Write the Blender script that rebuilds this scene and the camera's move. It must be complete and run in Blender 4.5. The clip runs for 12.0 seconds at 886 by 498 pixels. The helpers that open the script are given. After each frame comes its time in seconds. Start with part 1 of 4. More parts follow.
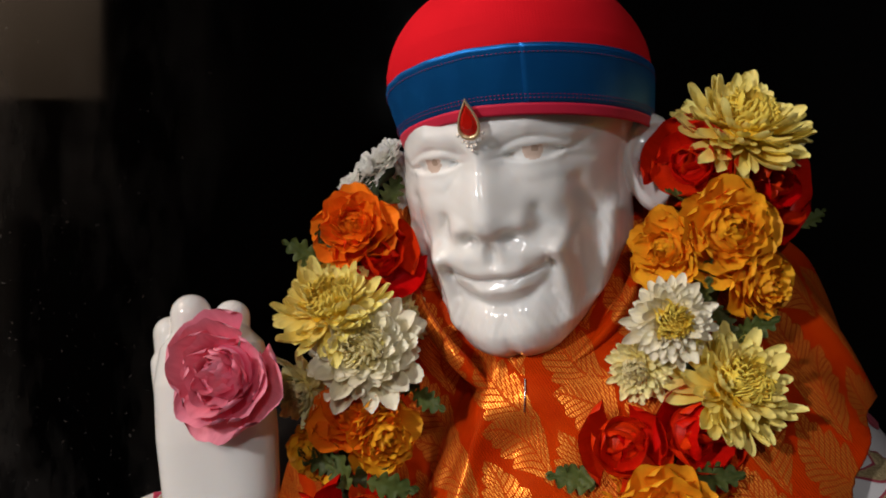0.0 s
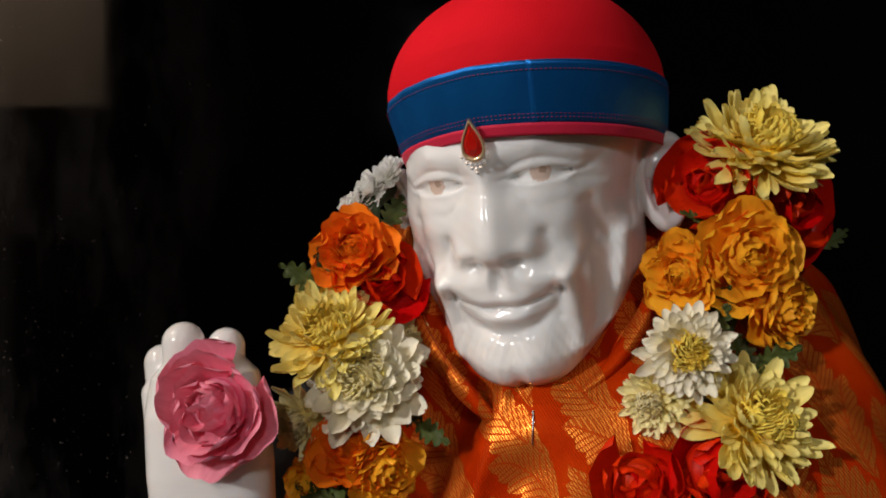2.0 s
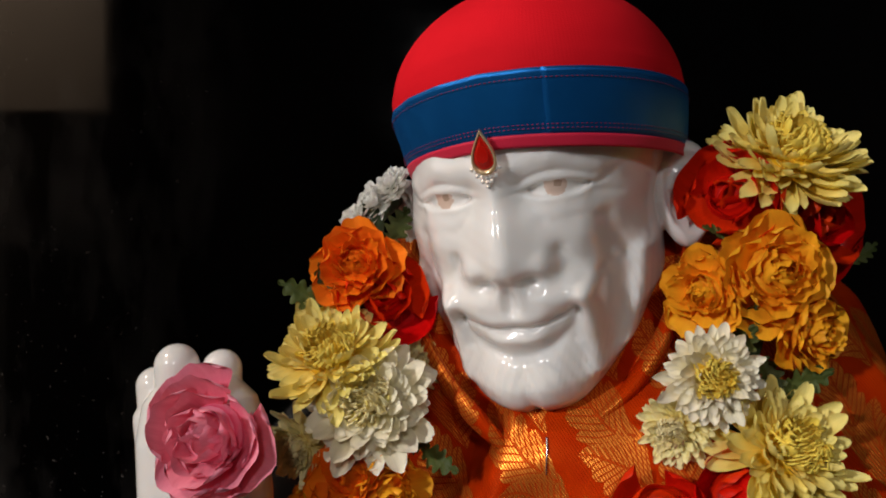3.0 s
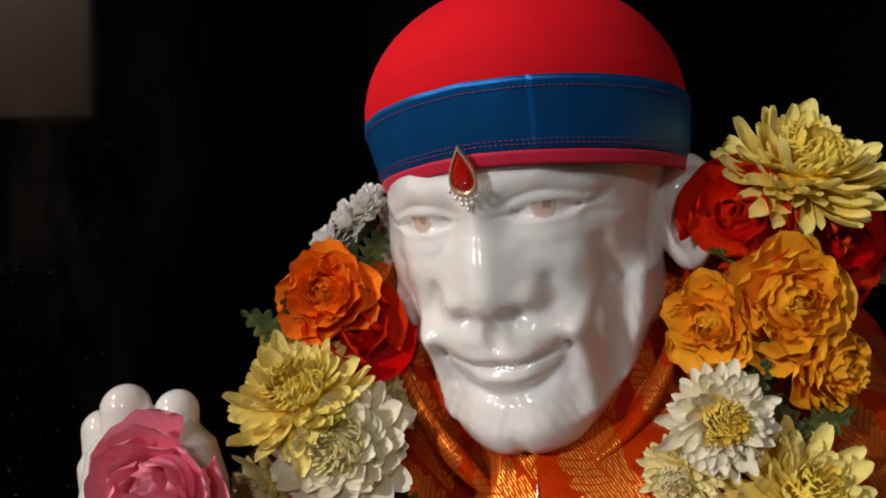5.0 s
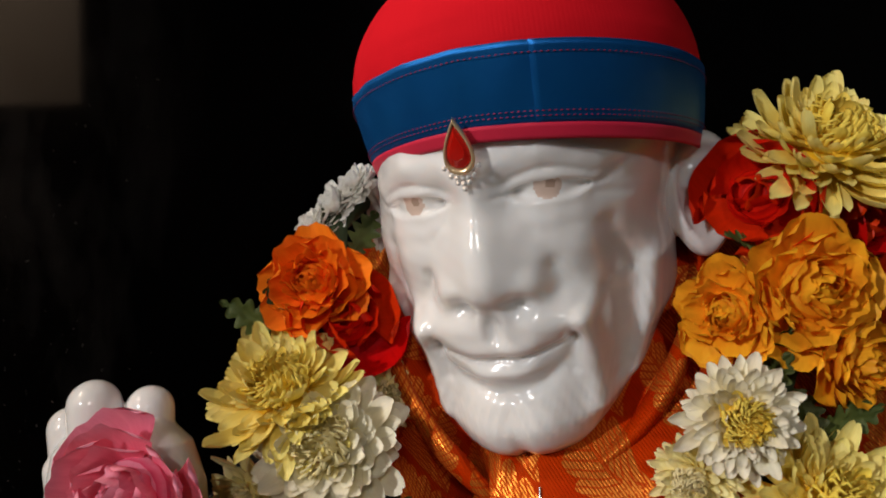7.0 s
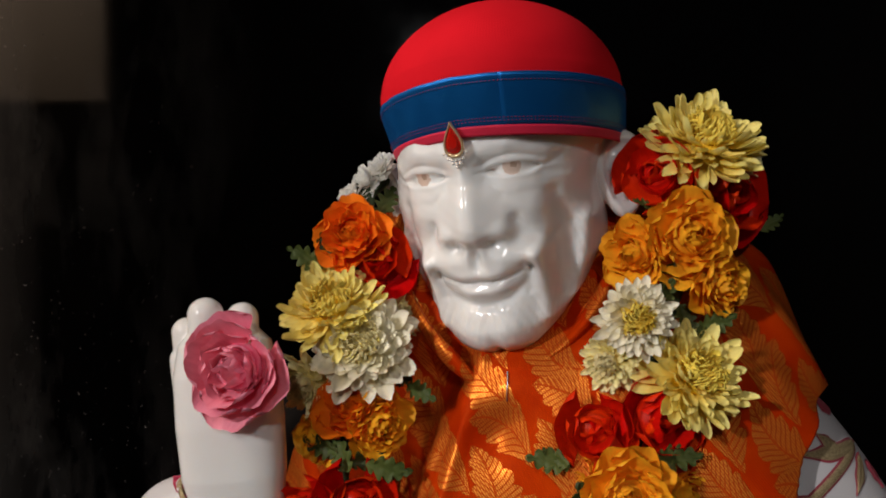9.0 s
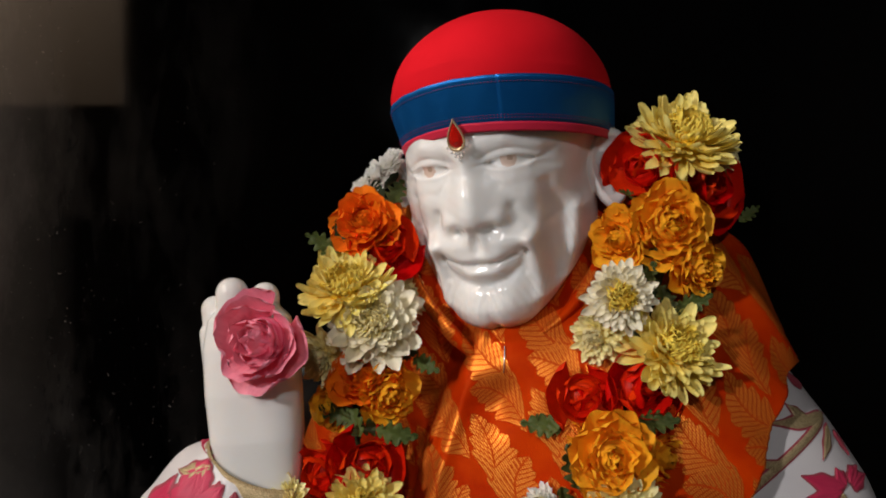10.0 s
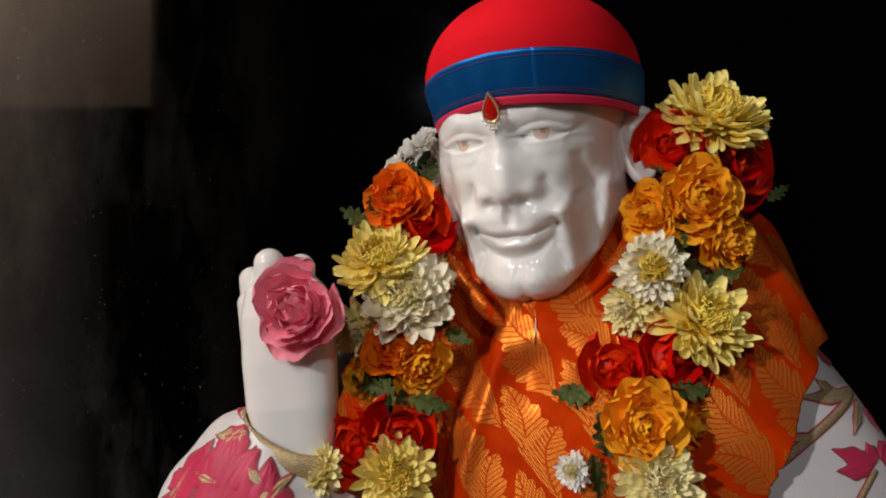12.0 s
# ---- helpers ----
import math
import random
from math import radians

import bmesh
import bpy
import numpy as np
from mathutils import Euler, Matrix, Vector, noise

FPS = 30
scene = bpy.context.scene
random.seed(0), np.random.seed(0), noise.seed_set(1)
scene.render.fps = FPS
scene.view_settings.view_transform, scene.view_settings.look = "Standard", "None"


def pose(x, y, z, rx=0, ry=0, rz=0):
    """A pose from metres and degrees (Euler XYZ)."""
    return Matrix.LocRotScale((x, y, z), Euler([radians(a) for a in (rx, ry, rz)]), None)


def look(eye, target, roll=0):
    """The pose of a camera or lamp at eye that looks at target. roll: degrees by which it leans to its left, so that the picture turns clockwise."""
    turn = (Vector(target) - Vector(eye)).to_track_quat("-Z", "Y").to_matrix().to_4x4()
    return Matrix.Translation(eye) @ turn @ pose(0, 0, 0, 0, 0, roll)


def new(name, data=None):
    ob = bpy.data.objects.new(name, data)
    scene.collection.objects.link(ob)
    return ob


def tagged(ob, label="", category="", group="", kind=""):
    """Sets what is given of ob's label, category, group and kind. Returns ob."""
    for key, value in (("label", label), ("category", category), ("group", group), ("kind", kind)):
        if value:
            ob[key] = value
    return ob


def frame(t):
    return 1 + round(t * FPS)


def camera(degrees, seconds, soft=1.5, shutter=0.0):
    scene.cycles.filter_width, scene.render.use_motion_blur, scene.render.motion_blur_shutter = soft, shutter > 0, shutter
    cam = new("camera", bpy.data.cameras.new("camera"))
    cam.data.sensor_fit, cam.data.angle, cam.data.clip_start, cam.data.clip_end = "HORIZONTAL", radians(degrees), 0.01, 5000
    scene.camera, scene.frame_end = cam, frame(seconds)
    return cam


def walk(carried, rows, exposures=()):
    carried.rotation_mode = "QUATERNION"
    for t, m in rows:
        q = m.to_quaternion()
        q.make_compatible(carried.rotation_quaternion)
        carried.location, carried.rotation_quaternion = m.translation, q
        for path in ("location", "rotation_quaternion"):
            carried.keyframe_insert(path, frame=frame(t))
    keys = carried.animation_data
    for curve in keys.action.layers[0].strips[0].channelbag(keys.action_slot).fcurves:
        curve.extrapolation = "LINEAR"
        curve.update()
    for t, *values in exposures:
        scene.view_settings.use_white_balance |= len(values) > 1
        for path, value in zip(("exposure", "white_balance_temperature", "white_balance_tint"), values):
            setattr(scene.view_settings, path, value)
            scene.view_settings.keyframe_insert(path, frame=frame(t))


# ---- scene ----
import functools

cam = camera(64.7, 12.0, 1.9)
METRES, EYE, TILT, LEAN, TURN = 0.36, 1.2, 0.0, 0.0, 0.0
ROWS = [
    (0.0, 0.0, 0.0, 0.0, 0.0, 0.0, -0.0),
    (0.5, 0.0025, 0.0057, 0.0156, 0.02, 0.13, 0.05),
    (1.0, 0.0013, 0.0151, 0.0256, 0.12, 0.18, 0.1),
    (1.5, -0.0034, 0.0271, 0.0307, 0.36, 0.24, 0.05),
    (2.0, 0.0044, 0.0485, 0.0324, 0.54, 0.22, 0.09),
    (2.5, -0.0039, 0.0803, 0.045, 0.71, 0.28, 0.21),
    (3.0, -0.0038, 0.104, 0.0536, 0.75, 0.37, 0.16),
    (5.0, 0.0194, 0.1981, 0.0861, 0.52, 0.49, 0.63),
    (5.5, 0.0268, 0.2232, 0.0935, 0.44, 0.36, 0.81),
    (6.0, 0.0317, 0.2473, 0.0888, 0.39, 0.21, 0.84),
    (6.5, 0.0279, 0.2682, 0.0823, 0.39, 0.0, 0.75),
    (8.5, 0.0145, 0.0844, 0.066, 0.18, -0.82, 0.52),
    (9.0, 0.0191, -0.1122, 0.0211, 0.07, -0.57, 0.42),
    (9.5, 0.0337, -0.1874, -0.0072, 0.49, -0.42, 0.37),
    (10.0, 0.0283, -0.2356, -0.016, 0.77, -0.05, 0.19),
    (10.5, 0.0288, -0.2736, -0.0488, 1.24, 0.14, 0.01),
    (11.0, 0.0251, -0.2861, -0.0271, 1.67, 0.65, -0.15),
    (11.5, 0.026, -0.2689, -0.0307, 1.93, 0.95, -0.22),
    (12.0, -0.0048, -0.2615, -0.0903, 1.99, 0.96, -0.34),
]
walk(cam, [(t, pose(0, 0, EYE, TILT, LEAN, TURN) @ pose(METRES * x, METRES * y, METRES * z, 90 + pitch, roll, yaw)) for t, x, y, z, yaw, pitch, roll in ROWS],
     exposures=[(0.0, -0.05), (3.0, -0.08), (6.5, -0.12), (8.5, -0.14), (9.5, 0.0), (12.0, 0.05)])

# ---- light ----
world = bpy.data.worlds.new("room_dark")
scene.world = world
world.use_nodes = True
world.node_tree.nodes["Background"].inputs[0].default_value = (1.0, 0.93, 0.85, 1)
world.node_tree.nodes["Background"].inputs[1].default_value = 0.02


def area(name, eye, target, sx, sy, power, colour):
    d = bpy.data.lights.new(name, "AREA")
    d.shape, d.size, d.size_y, d.energy, d.color = "RECTANGLE", sx, sy, power, colour
    ob = new(name, d)
    ob.matrix_world = look(eye, target)
    return ob


HEAD = Vector((0.04, 0.42, 1.2))
area("key_light", (-1.09, -0.86, 1.75), HEAD, 0.06, 0.09, 16.2, (1.0, 0.972, 0.965))
# added frontal fill, no lamp seen there; the cap hides its mirror image
area("fill_light", (0.0, -0.95, 1.76), HEAD, 0.06, 0.08, 3.2, (1.0, 0.972, 0.965))
area("panel_light", (-1.25, -0.05, 2.4), (-1.2, -0.49, 1.8), 0.12, 0.12, 19, (1.0, 0.86, 0.72))


# ---- materials ----
def mat(name, colour=(0.8, 0.8, 0.8), rough=0.5, metal=0.0, **more):
    m = bpy.data.materials.new(name)
    m.use_nodes = True
    b = m.node_tree.nodes["Principled BSDF"]
    b.inputs["Base Color"].default_value = (*colour, 1)
    b.inputs["Roughness"].default_value = rough
    b.inputs["Metallic"].default_value = metal
    for k, v in more.items():
        b.inputs[k.replace("_", " ")].default_value = v
    return m


class N:
    """Short hand for the nodes of one material."""

    def __init__(self, m):
        self.m, self.t = m, m.node_tree
        self.b = self.t.nodes["Principled BSDF"]

    def node(self, kind, ins=(), **sets):
        n = self.t.nodes.new(kind)
        for k, v in sets.items():
            if k == "operation":
                n.operation = v
            elif k == "blend_type":
                n.blend_type = v
            elif k == "data_type":
                n.data_type = v
            elif k == "feature":
                n.feature = v
        for k, v in dict(ins).items():
            self.put(n.inputs[k], v)
        return n

    def put(self, socket, v):
        if isinstance(v, bpy.types.NodeSocket):
            self.t.links.new(v, socket)
        else:
            socket.default_value = v

    def math(self, op, a, b=0.0, c=0.0):
        return self.node("ShaderNodeMath", {0: a, 1: b, 2: c}, operation=op).outputs[0]

    def noise(self, vec, scale, detail=3.0, rough=0.55):
        return self.node("ShaderNodeTexNoise", {"Vector": vec, "Scale": scale, "Detail": detail, "Roughness": rough}).outputs["Fac"]

    def ramp(self, fac, stops):
        r = self.t.nodes.new("ShaderNodeValToRGB")
        while len(r.color_ramp.elements) < len(stops):
            r.color_ramp.elements.new(0.5)
        for e, (p, c) in zip(r.color_ramp.elements, stops):
            e.position, e.color = p, (c if len(c) == 4 else (*c, 1))
        self.put(r.inputs[0], fac)
        return r.outputs[0]

    def mix(self, fac, a, b, blend="MIX"):
        n = self.t.nodes.new("ShaderNodeMix")
        n.data_type, n.blend_type = "RGBA", blend
        self.put(n.inputs[0], fac)
        self.put(n.inputs[6], a if isinstance(a, bpy.types.NodeSocket) else (*a, 1))
        self.put(n.inputs[7], b if isinstance(b, bpy.types.NodeSocket) else (*b, 1))
        return n.outputs[2]

    def coord(self, which="Object"):
        return self.node("ShaderNodeTexCoord").outputs[which]

    def random(self):
        return self.node("ShaderNodeObjectInfo").outputs["Random"]

    def bump(self, height, strength=0.3, distance=0.001):
        n = self.node("ShaderNodeBump", {"Height": height, "Strength": strength, "Distance": distance})
        self.t.links.new(n.outputs[0], self.b.inputs["Normal"])

    def base(self, v):
        self.put(self.b.inputs["Base Color"], v)

    def rough(self, v):
        self.put(self.b.inputs["Roughness"], v)


def petal_mat(name, root, tip, vary=0.25, rough=0.5, back=0.13):
    """Petal: colour from root to tip along the petal, fine veins, each petal a little different."""
    m = mat(name, tip, rough, Specular_IOR_Level=0.22)
    n = N(m)
    uv = n.node("ShaderNodeSeparateXYZ", {0: n.coord("UV")})
    c = n.mix(n.ramp(uv.outputs[1], [(0.1, (0, 0, 0)), (0.75, (1, 1, 1))]), root, tip)
    streak = n.noise(n.node("ShaderNodeMapping", {0: n.coord("UV"), 3: (26, 2.0, 1)}).outputs[0], 1.0, 3)
    c = n.mix(n.ramp(streak, [(0.35, (0, 0, 0)), (0.7, (1, 1, 1))]), c, n.mix(0.3, c, [v * 0.8 for v in root]))
    hsv = n.node("ShaderNodeHueSaturation", {"Color": c, "Value": n.math("MULTIPLY_ADD", n.random(), vary * 2, 1 - vary), "Hue": n.math("MULTIPLY_ADD", n.random(), 0.01, 0.497)})
    n.base(hsv.outputs[0])
    n.bump(streak, 0.25, 0.0006)
    tr = n.node("ShaderNodeBsdfTranslucent", {0: hsv.outputs[0]})
    mx = n.node("ShaderNodeMixShader", {0: back, 1: n.b.outputs[0], 2: tr.outputs[0]})
    n.t.links.new(mx.outputs[0], n.t.nodes["Material Output"].inputs[0])
    return m


M_MUM_Y = petal_mat("yellow_petal", (0.97, 0.66, 0.05), (0.99, 0.87, 0.31), 0.05, 0.5, 0.12)
M_MUM_P = petal_mat("pale_petal", (0.96, 0.78, 0.25), (0.99, 0.92, 0.52), 0.05, 0.5, 0.12)
M_MUM_W = petal_mat("white_petal", (0.96, 0.84, 0.46), (0.98, 0.93, 0.78), 0.05, 0.5, 0.12)
M_MUM_WW = petal_mat("pure_white_petal", (0.88, 0.86, 0.74), (0.95, 0.94, 0.9), 0.06, 0.5, 0.12)
M_ORANGE = petal_mat("orange_petal", (0.95, 0.13, 0.005), (0.98, 0.22, 0.010), 0.08)
M_AMBER = petal_mat("amber_petal", (0.98, 0.31, 0.008), (1.0, 0.46, 0.022), 0.07)
M_RED = petal_mat("red_petal", (0.5, 0.004, 0.001), (0.78, 0.014, 0.002), 0.15, 0.42, 0.1)
M_PINK = petal_mat("pink_petal", (0.85, 0.10, 0.20), (0.95, 0.34, 0.45), 0.06, 0.5)
M_FLORET = petal_mat("floret_yellow", (0.9, 0.52, 0.02), (0.96, 0.76, 0.14), 0.12)
M_FLORET_W = petal_mat("floret_pale", (0.9, 0.7, 0.22), (0.96, 0.86, 0.5), 0.12)
M_LEAF = petal_mat("leaf_green", (0.10, 0.12, 0.028), (0.06, 0.08, 0.02), 0.35, 0.5, 0.1)

M_MARBLE = mat("white_marble", (0.86, 0.85, 0.83), 0.16, Coat_Weight=0.3, Coat_Roughness=0.03, Subsurface_Weight=0.7, Subsurface_Scale=0.006, Subsurface_Radius=(1.0, 0.92, 0.86))
n = N(M_MARBLE)
cloud = n.noise(n.coord(), 14, 5)
n.base(n.ramp(cloud, [(0.3, (0.85, 0.825, 0.795)), (0.7, (0.89, 0.875, 0.85))]))
n.rough(n.ramp(n.noise(n.coord(), 60, 4), [(0.3, (0.13,) * 3), (0.75, (0.22,) * 3)]))
n.bump(n.noise(n.coord(), 350, 3), 0.05, 0.0004)
M_IRIS = mat("tinted_marble", (0.66, 0.50, 0.41), 0.16)
M_PUPIL = mat("dark_tinted_marble", (0.42, 0.29, 0.22), 0.16)

M_GRANITE = mat("black_granite", (0.0006, 0.0006, 0.0007), 0.06)
n = N(M_GRANITE)
co = n.coord()
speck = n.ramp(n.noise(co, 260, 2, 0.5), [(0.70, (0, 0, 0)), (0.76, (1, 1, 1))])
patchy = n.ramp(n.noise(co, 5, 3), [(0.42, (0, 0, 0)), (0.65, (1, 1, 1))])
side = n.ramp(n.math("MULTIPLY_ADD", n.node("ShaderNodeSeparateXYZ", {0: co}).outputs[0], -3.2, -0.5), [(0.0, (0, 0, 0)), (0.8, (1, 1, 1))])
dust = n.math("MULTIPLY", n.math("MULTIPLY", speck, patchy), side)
# dim reflection of the side wall, painted into the colour at the far left
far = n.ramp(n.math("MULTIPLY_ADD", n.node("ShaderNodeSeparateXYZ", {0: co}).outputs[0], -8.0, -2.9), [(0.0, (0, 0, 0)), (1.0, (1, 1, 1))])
reflected_wall = n.math("MULTIPLY", n.ramp(n.noise(co, 3.5, 6, 0.65), [(0.25, (0.25,) * 3), (0.8, (1, 1, 1))]), far)
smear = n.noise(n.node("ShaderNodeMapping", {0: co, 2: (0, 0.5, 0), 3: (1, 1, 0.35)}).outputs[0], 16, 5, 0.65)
smear_and_reflection = n.math("MULTIPLY", n.math("MULTIPLY", n.ramp(smear, [(0.5, (0, 0, 0)), (0.85, (1, 1, 1))]), side), 0.11)
# painted reflection added on top of the dusty smears
smear_and_reflection = n.math("MULTIPLY_ADD", reflected_wall, 0.27, smear_and_reflection)
n.base(n.mix(n.math("ADD", n.math("MULTIPLY", dust, 0.5), smear_and_reflection), (0.0006, 0.0006, 0.0007), (0.45, 0.42, 0.4)))
n.rough(n.ramp(n.noise(co, 20, 5), [(0.3, (0.035,) * 3), (0.8, (0.09,) * 3)]))

M_CREAM = mat("cream_paint", (0.5, 0.4, 0.31), 0.6)
n = N(M_CREAM)
n.base(n.ramp(n.noise(n.coord(), 3, 5), [(0.3, (0.46, 0.36, 0.28)), (0.7, (0.54, 0.43, 0.33))]))
M_WALL = mat("dark_room_wall", (0.045, 0.04, 0.036), 0.8)
n = N(M_WALL)
n.base(n.ramp(n.noise(n.coord(), 4, 5), [(0.3, (0.035, 0.03, 0.027)), (0.7, (0.06, 0.052, 0.046))]))
M_SIDE = mat("brown_side_wall", (0.25, 0.21, 0.18), 0.8)
n = N(M_SIDE)
n.base(n.ramp(n.noise(n.coord(), 4, 5), [(0.3, (0.2, 0.17, 0.15)), (0.7, (0.3, 0.26, 0.23))]))
M_FLOOR = mat("floor_stone", (0.1, 0.09, 0.08), 0.4)
n = N(M_FLOOR)
n.base(n.ramp(n.noise(n.coord(), 6, 5), [(0.3, (0.08, 0.07, 0.06)), (0.7, (0.13, 0.115, 0.1))]))


def cloth(name, colour, dark, rough=0.8, scale=900, sheen=0.2):
    m = mat(name, colour, rough, Sheen_Weight=sheen * 0.3)
    n = N(m)
    w1 = n.node("ShaderNodeTexWave", {"Vector": n.coord("UV"), "Scale": scale / 10, "Distortion": 0.4})
    w2 = n.node("ShaderNodeTexWave", {"Vector": n.node("ShaderNodeMapping", {0: n.coord("UV"), 2: (0, 0, 1.5708)}).outputs[0], "Scale": scale / 10, "Distortion": 0.4})
    weave = n.math("MULTIPLY", w1.outputs["Fac"], w2.outputs["Fac"])
    n.base(n.mix(n.ramp(n.noise(n.coord(), 30, 5), [(0.3, (0, 0, 0)), (0.75, (1, 1, 1))]), colour, dark))
    n.bump(weave, 0.15, 0.0004)
    return m


M_RED_CLOTH = cloth("red_cotton", (0.76, 0.008, 0.018), (0.68, 0.006, 0.014), 0.85, 900, 0.0)
N(M_RED_CLOTH).b.inputs["Specular IOR Level"].default_value = 0.12
M_TRIM = cloth("crimson_edging", (0.64, 0.008, 0.05), (0.58, 0.006, 0.04), 0.7)
M_BLUE = cloth("blue_satin", (0.006, 0.15, 0.47), (0.004, 0.115, 0.40), 0.44, 1400, 0.0)
N(M_BLUE).b.inputs["Metallic"].default_value = 0.7
N(M_BLUE).b.inputs["Anisotropic"].default_value = 0.5
M_STITCH = mat("red_thread", (0.25, 0.01, 0.06), 0.7)
M_ROBE = cloth("white_satin", (0.75, 0.72, 0.72), (0.7, 0.66, 0.67), 0.38, 1200)
M_PINKCLOTH = cloth("pink_embroidery", (0.62, 0.03, 0.1), (0.5, 0.02, 0.07), 0.5, 800)
M_OUTLINE = cloth("rose_cord", (0.4, 0.05, 0.08), (0.32, 0.04, 0.06), 0.6, 800)
M_GOLD = mat("gold_thread", (0.62, 0.45, 0.2), 0.35, 0.4)
n = N(M_GOLD)
gl = n.noise(n.coord(), 1500, 2)
n.base(n.ramp(gl, [(0.35, (0.3, 0.2, 0.09)), (0.65, (0.75, 0.6, 0.34))]))
n.bump(gl, 0.7, 0.0008)
M_METAL = mat("gilt_metal", (0.85, 0.62, 0.35), 0.22, 0.55)
M_RUBY = mat("ruby_glass", (0.5, 0.008, 0.004), 0.05, Coat_Weight=1.0)
M_STONE = mat("clear_stone", (0.9, 0.88, 0.85), 0.05, 0.3)
M_STEEL = mat("steel", (0.75, 0.73, 0.7), 0.22, 1.0)
M_CORD = mat("green_cord", (0.03, 0.05, 0.015), 0.8)

# silk brocade: rows of leaning veined leaves woven in gold thread
M_SCARF = mat("orange_brocade", (0.5, 0.05, 0.004), 0.45, Specular_IOR_Level=0.15, Specular_Tint=(1.0, 0.45, 0.12, 1.0))
n = N(M_SCARF)
warp = n.node("ShaderNodeTexNoise", {"Vector": n.coord(), "Scale": 22.0})
pos = n.node("ShaderNodeVectorMath", {0: n.coord(), 1: n.node("ShaderNodeVectorMath", {0: warp.outputs["Color"], 1: (0.012, 0.012, 0.012)}, operation="MULTIPLY").outputs[0]}, operation="ADD")
xyz = n.node("ShaderNodeSeparateXYZ", {0: n.node("ShaderNodeMapping", {0: pos.outputs[0], 2: (0, 0.5, 0)}).outputs[0]})


def woven_leaf(n, xyz, du, dv, turn, su, sv):
    """Masks of one set of woven leaves: the leaf's field and its gold veins."""
    v = n.math("ADD", n.math("DIVIDE", xyz.outputs[2], sv), dv)
    par = n.math("MODULO", n.math("FLOOR", v), 2.0)
    u = n.math("ADD", n.math("ADD", n.math("DIVIDE", xyz.outputs[0], su), du), n.math("MULTIPLY", par, 0.5))
    fu = n.math("SUBTRACT", n.math("FRACT", u), 0.5)
    fv = n.math("SUBTRACT", n.math("FRACT", v), 0.5)
    sgn = n.math("MULTIPLY_ADD", par, 2.0, -1.0)
    c, s_ = math.cos(turn), math.sin(turn)
    p = n.math("ADD", n.math("MULTIPLY", fu, c), n.math("MULTIPLY", n.math("MULTIPLY", fv, sgn), s_))
    q = n.math("SUBTRACT", n.math("MULTIPLY", fv, c), n.math("MULTIPLY", n.math("MULTIPLY", fu, sgn), s_))
    ap = n.math("ABSOLUTE", n.math("ADD", p, n.math("MULTIPLY", n.math("MULTIPLY", n.math("MULTIPLY", q, q), sgn), 0.9)))
    width = n.math("MULTIPLY", n.math("MAXIMUM", n.math("COSINE", n.math("MULTIPLY", q, 3.4)), 0.0), 0.33)
    lobes = n.math("MULTIPLY_ADD", n.math("ABSOLUTE", n.math("SINE", n.math("MULTIPLY", n.math("SUBTRACT", q, n.math("MULTIPLY", ap, 0.8)), 15.0))), 0.28, 0.74)
    field = n.math("GREATER_THAN", n.math("MULTIPLY", width, lobes), ap)
    vein = n.math("GREATER_THAN", n.math("FRACT", n.math("MULTIPLY", n.math("SUBTRACT", q, n.math("MULTIPLY", ap, 0.8)), 14.3)), 0.26)
    return field, n.math("MULTIPLY", n.math("MULTIPLY", field, vein), n.math("GREATER_THAN", ap, 0.014))


f1, g1 = woven_leaf(n, xyz, 0.0, 0.0, 0.6, 0.044, 0.054)
f2, g2 = woven_leaf(n, xyz, 0.5, 0.5, -0.3, 0.044, 0.054)
leafm, veins = n.math("MAXIMUM", f1, f2), n.math("MAXIMUM", g1, g2)
weft = n.node("ShaderNodeTexWave", {"Vector": n.node("ShaderNodeMapping", {0: n.coord(), 2: (0, 0.6, 0)}).outputs[0], "Scale": 230.0, "Distortion": 1.5, "Detail": 2.0}).outputs["Fac"]
thread = n.ramp(n.math("MULTIPLY_ADD", n.noise(n.coord(), 700, 2), 0.6, n.math("MULTIPLY", weft, 0.5)), [(0.38, (0.2,) * 3), (0.62, (1, 1, 1))])
gold = n.math("MULTIPLY", n.math("MULTIPLY_ADD", veins, 0.8, n.math("MULTIPLY", leafm, 0.2)), thread)
silk = n.ramp(n.noise(n.coord(), 40, 5), [(0.3, (0.42, 0.018, 0.0006)), (0.7, (0.56, 0.042, 0.001))])
n.base(n.mix(gold, silk, (0.80, 0.27, 0.04)))
n.put(n.b.inputs["Metallic"], n.math("MULTIPLY", gold, 0.75))
n.rough(n.math("MULTIPLY_ADD", leafm, -0.10, 0.46))
n.bump(n.math("ADD", n.math("MULTIPLY", leafm, 0.5), n.math("ADD", n.math("MULTIPLY", veins, 0.5), n.math("MULTIPLY", thread, 0.35))), 0.7, 0.0009)


# ---- mesh helpers ----
def mesh_ob(name, bm, material, parent=None, label="", smooth=True):
    me = bpy.data.meshes.new(name)
    bm.to_mesh(me)
    bm.free()
    return data_ob(name, me, material, parent, label, smooth)


def data_ob(name, me, material, parent=None, label="", smooth=True):
    if smooth:
        me.polygons.foreach_set("use_smooth", [True] * len(me.polygons))
    if material and not me.materials:
        me.materials.append(material)
    ob = new(name, me)
    if parent:
        ob.parent = parent
    if label:
        ob["label"] = label
    return ob



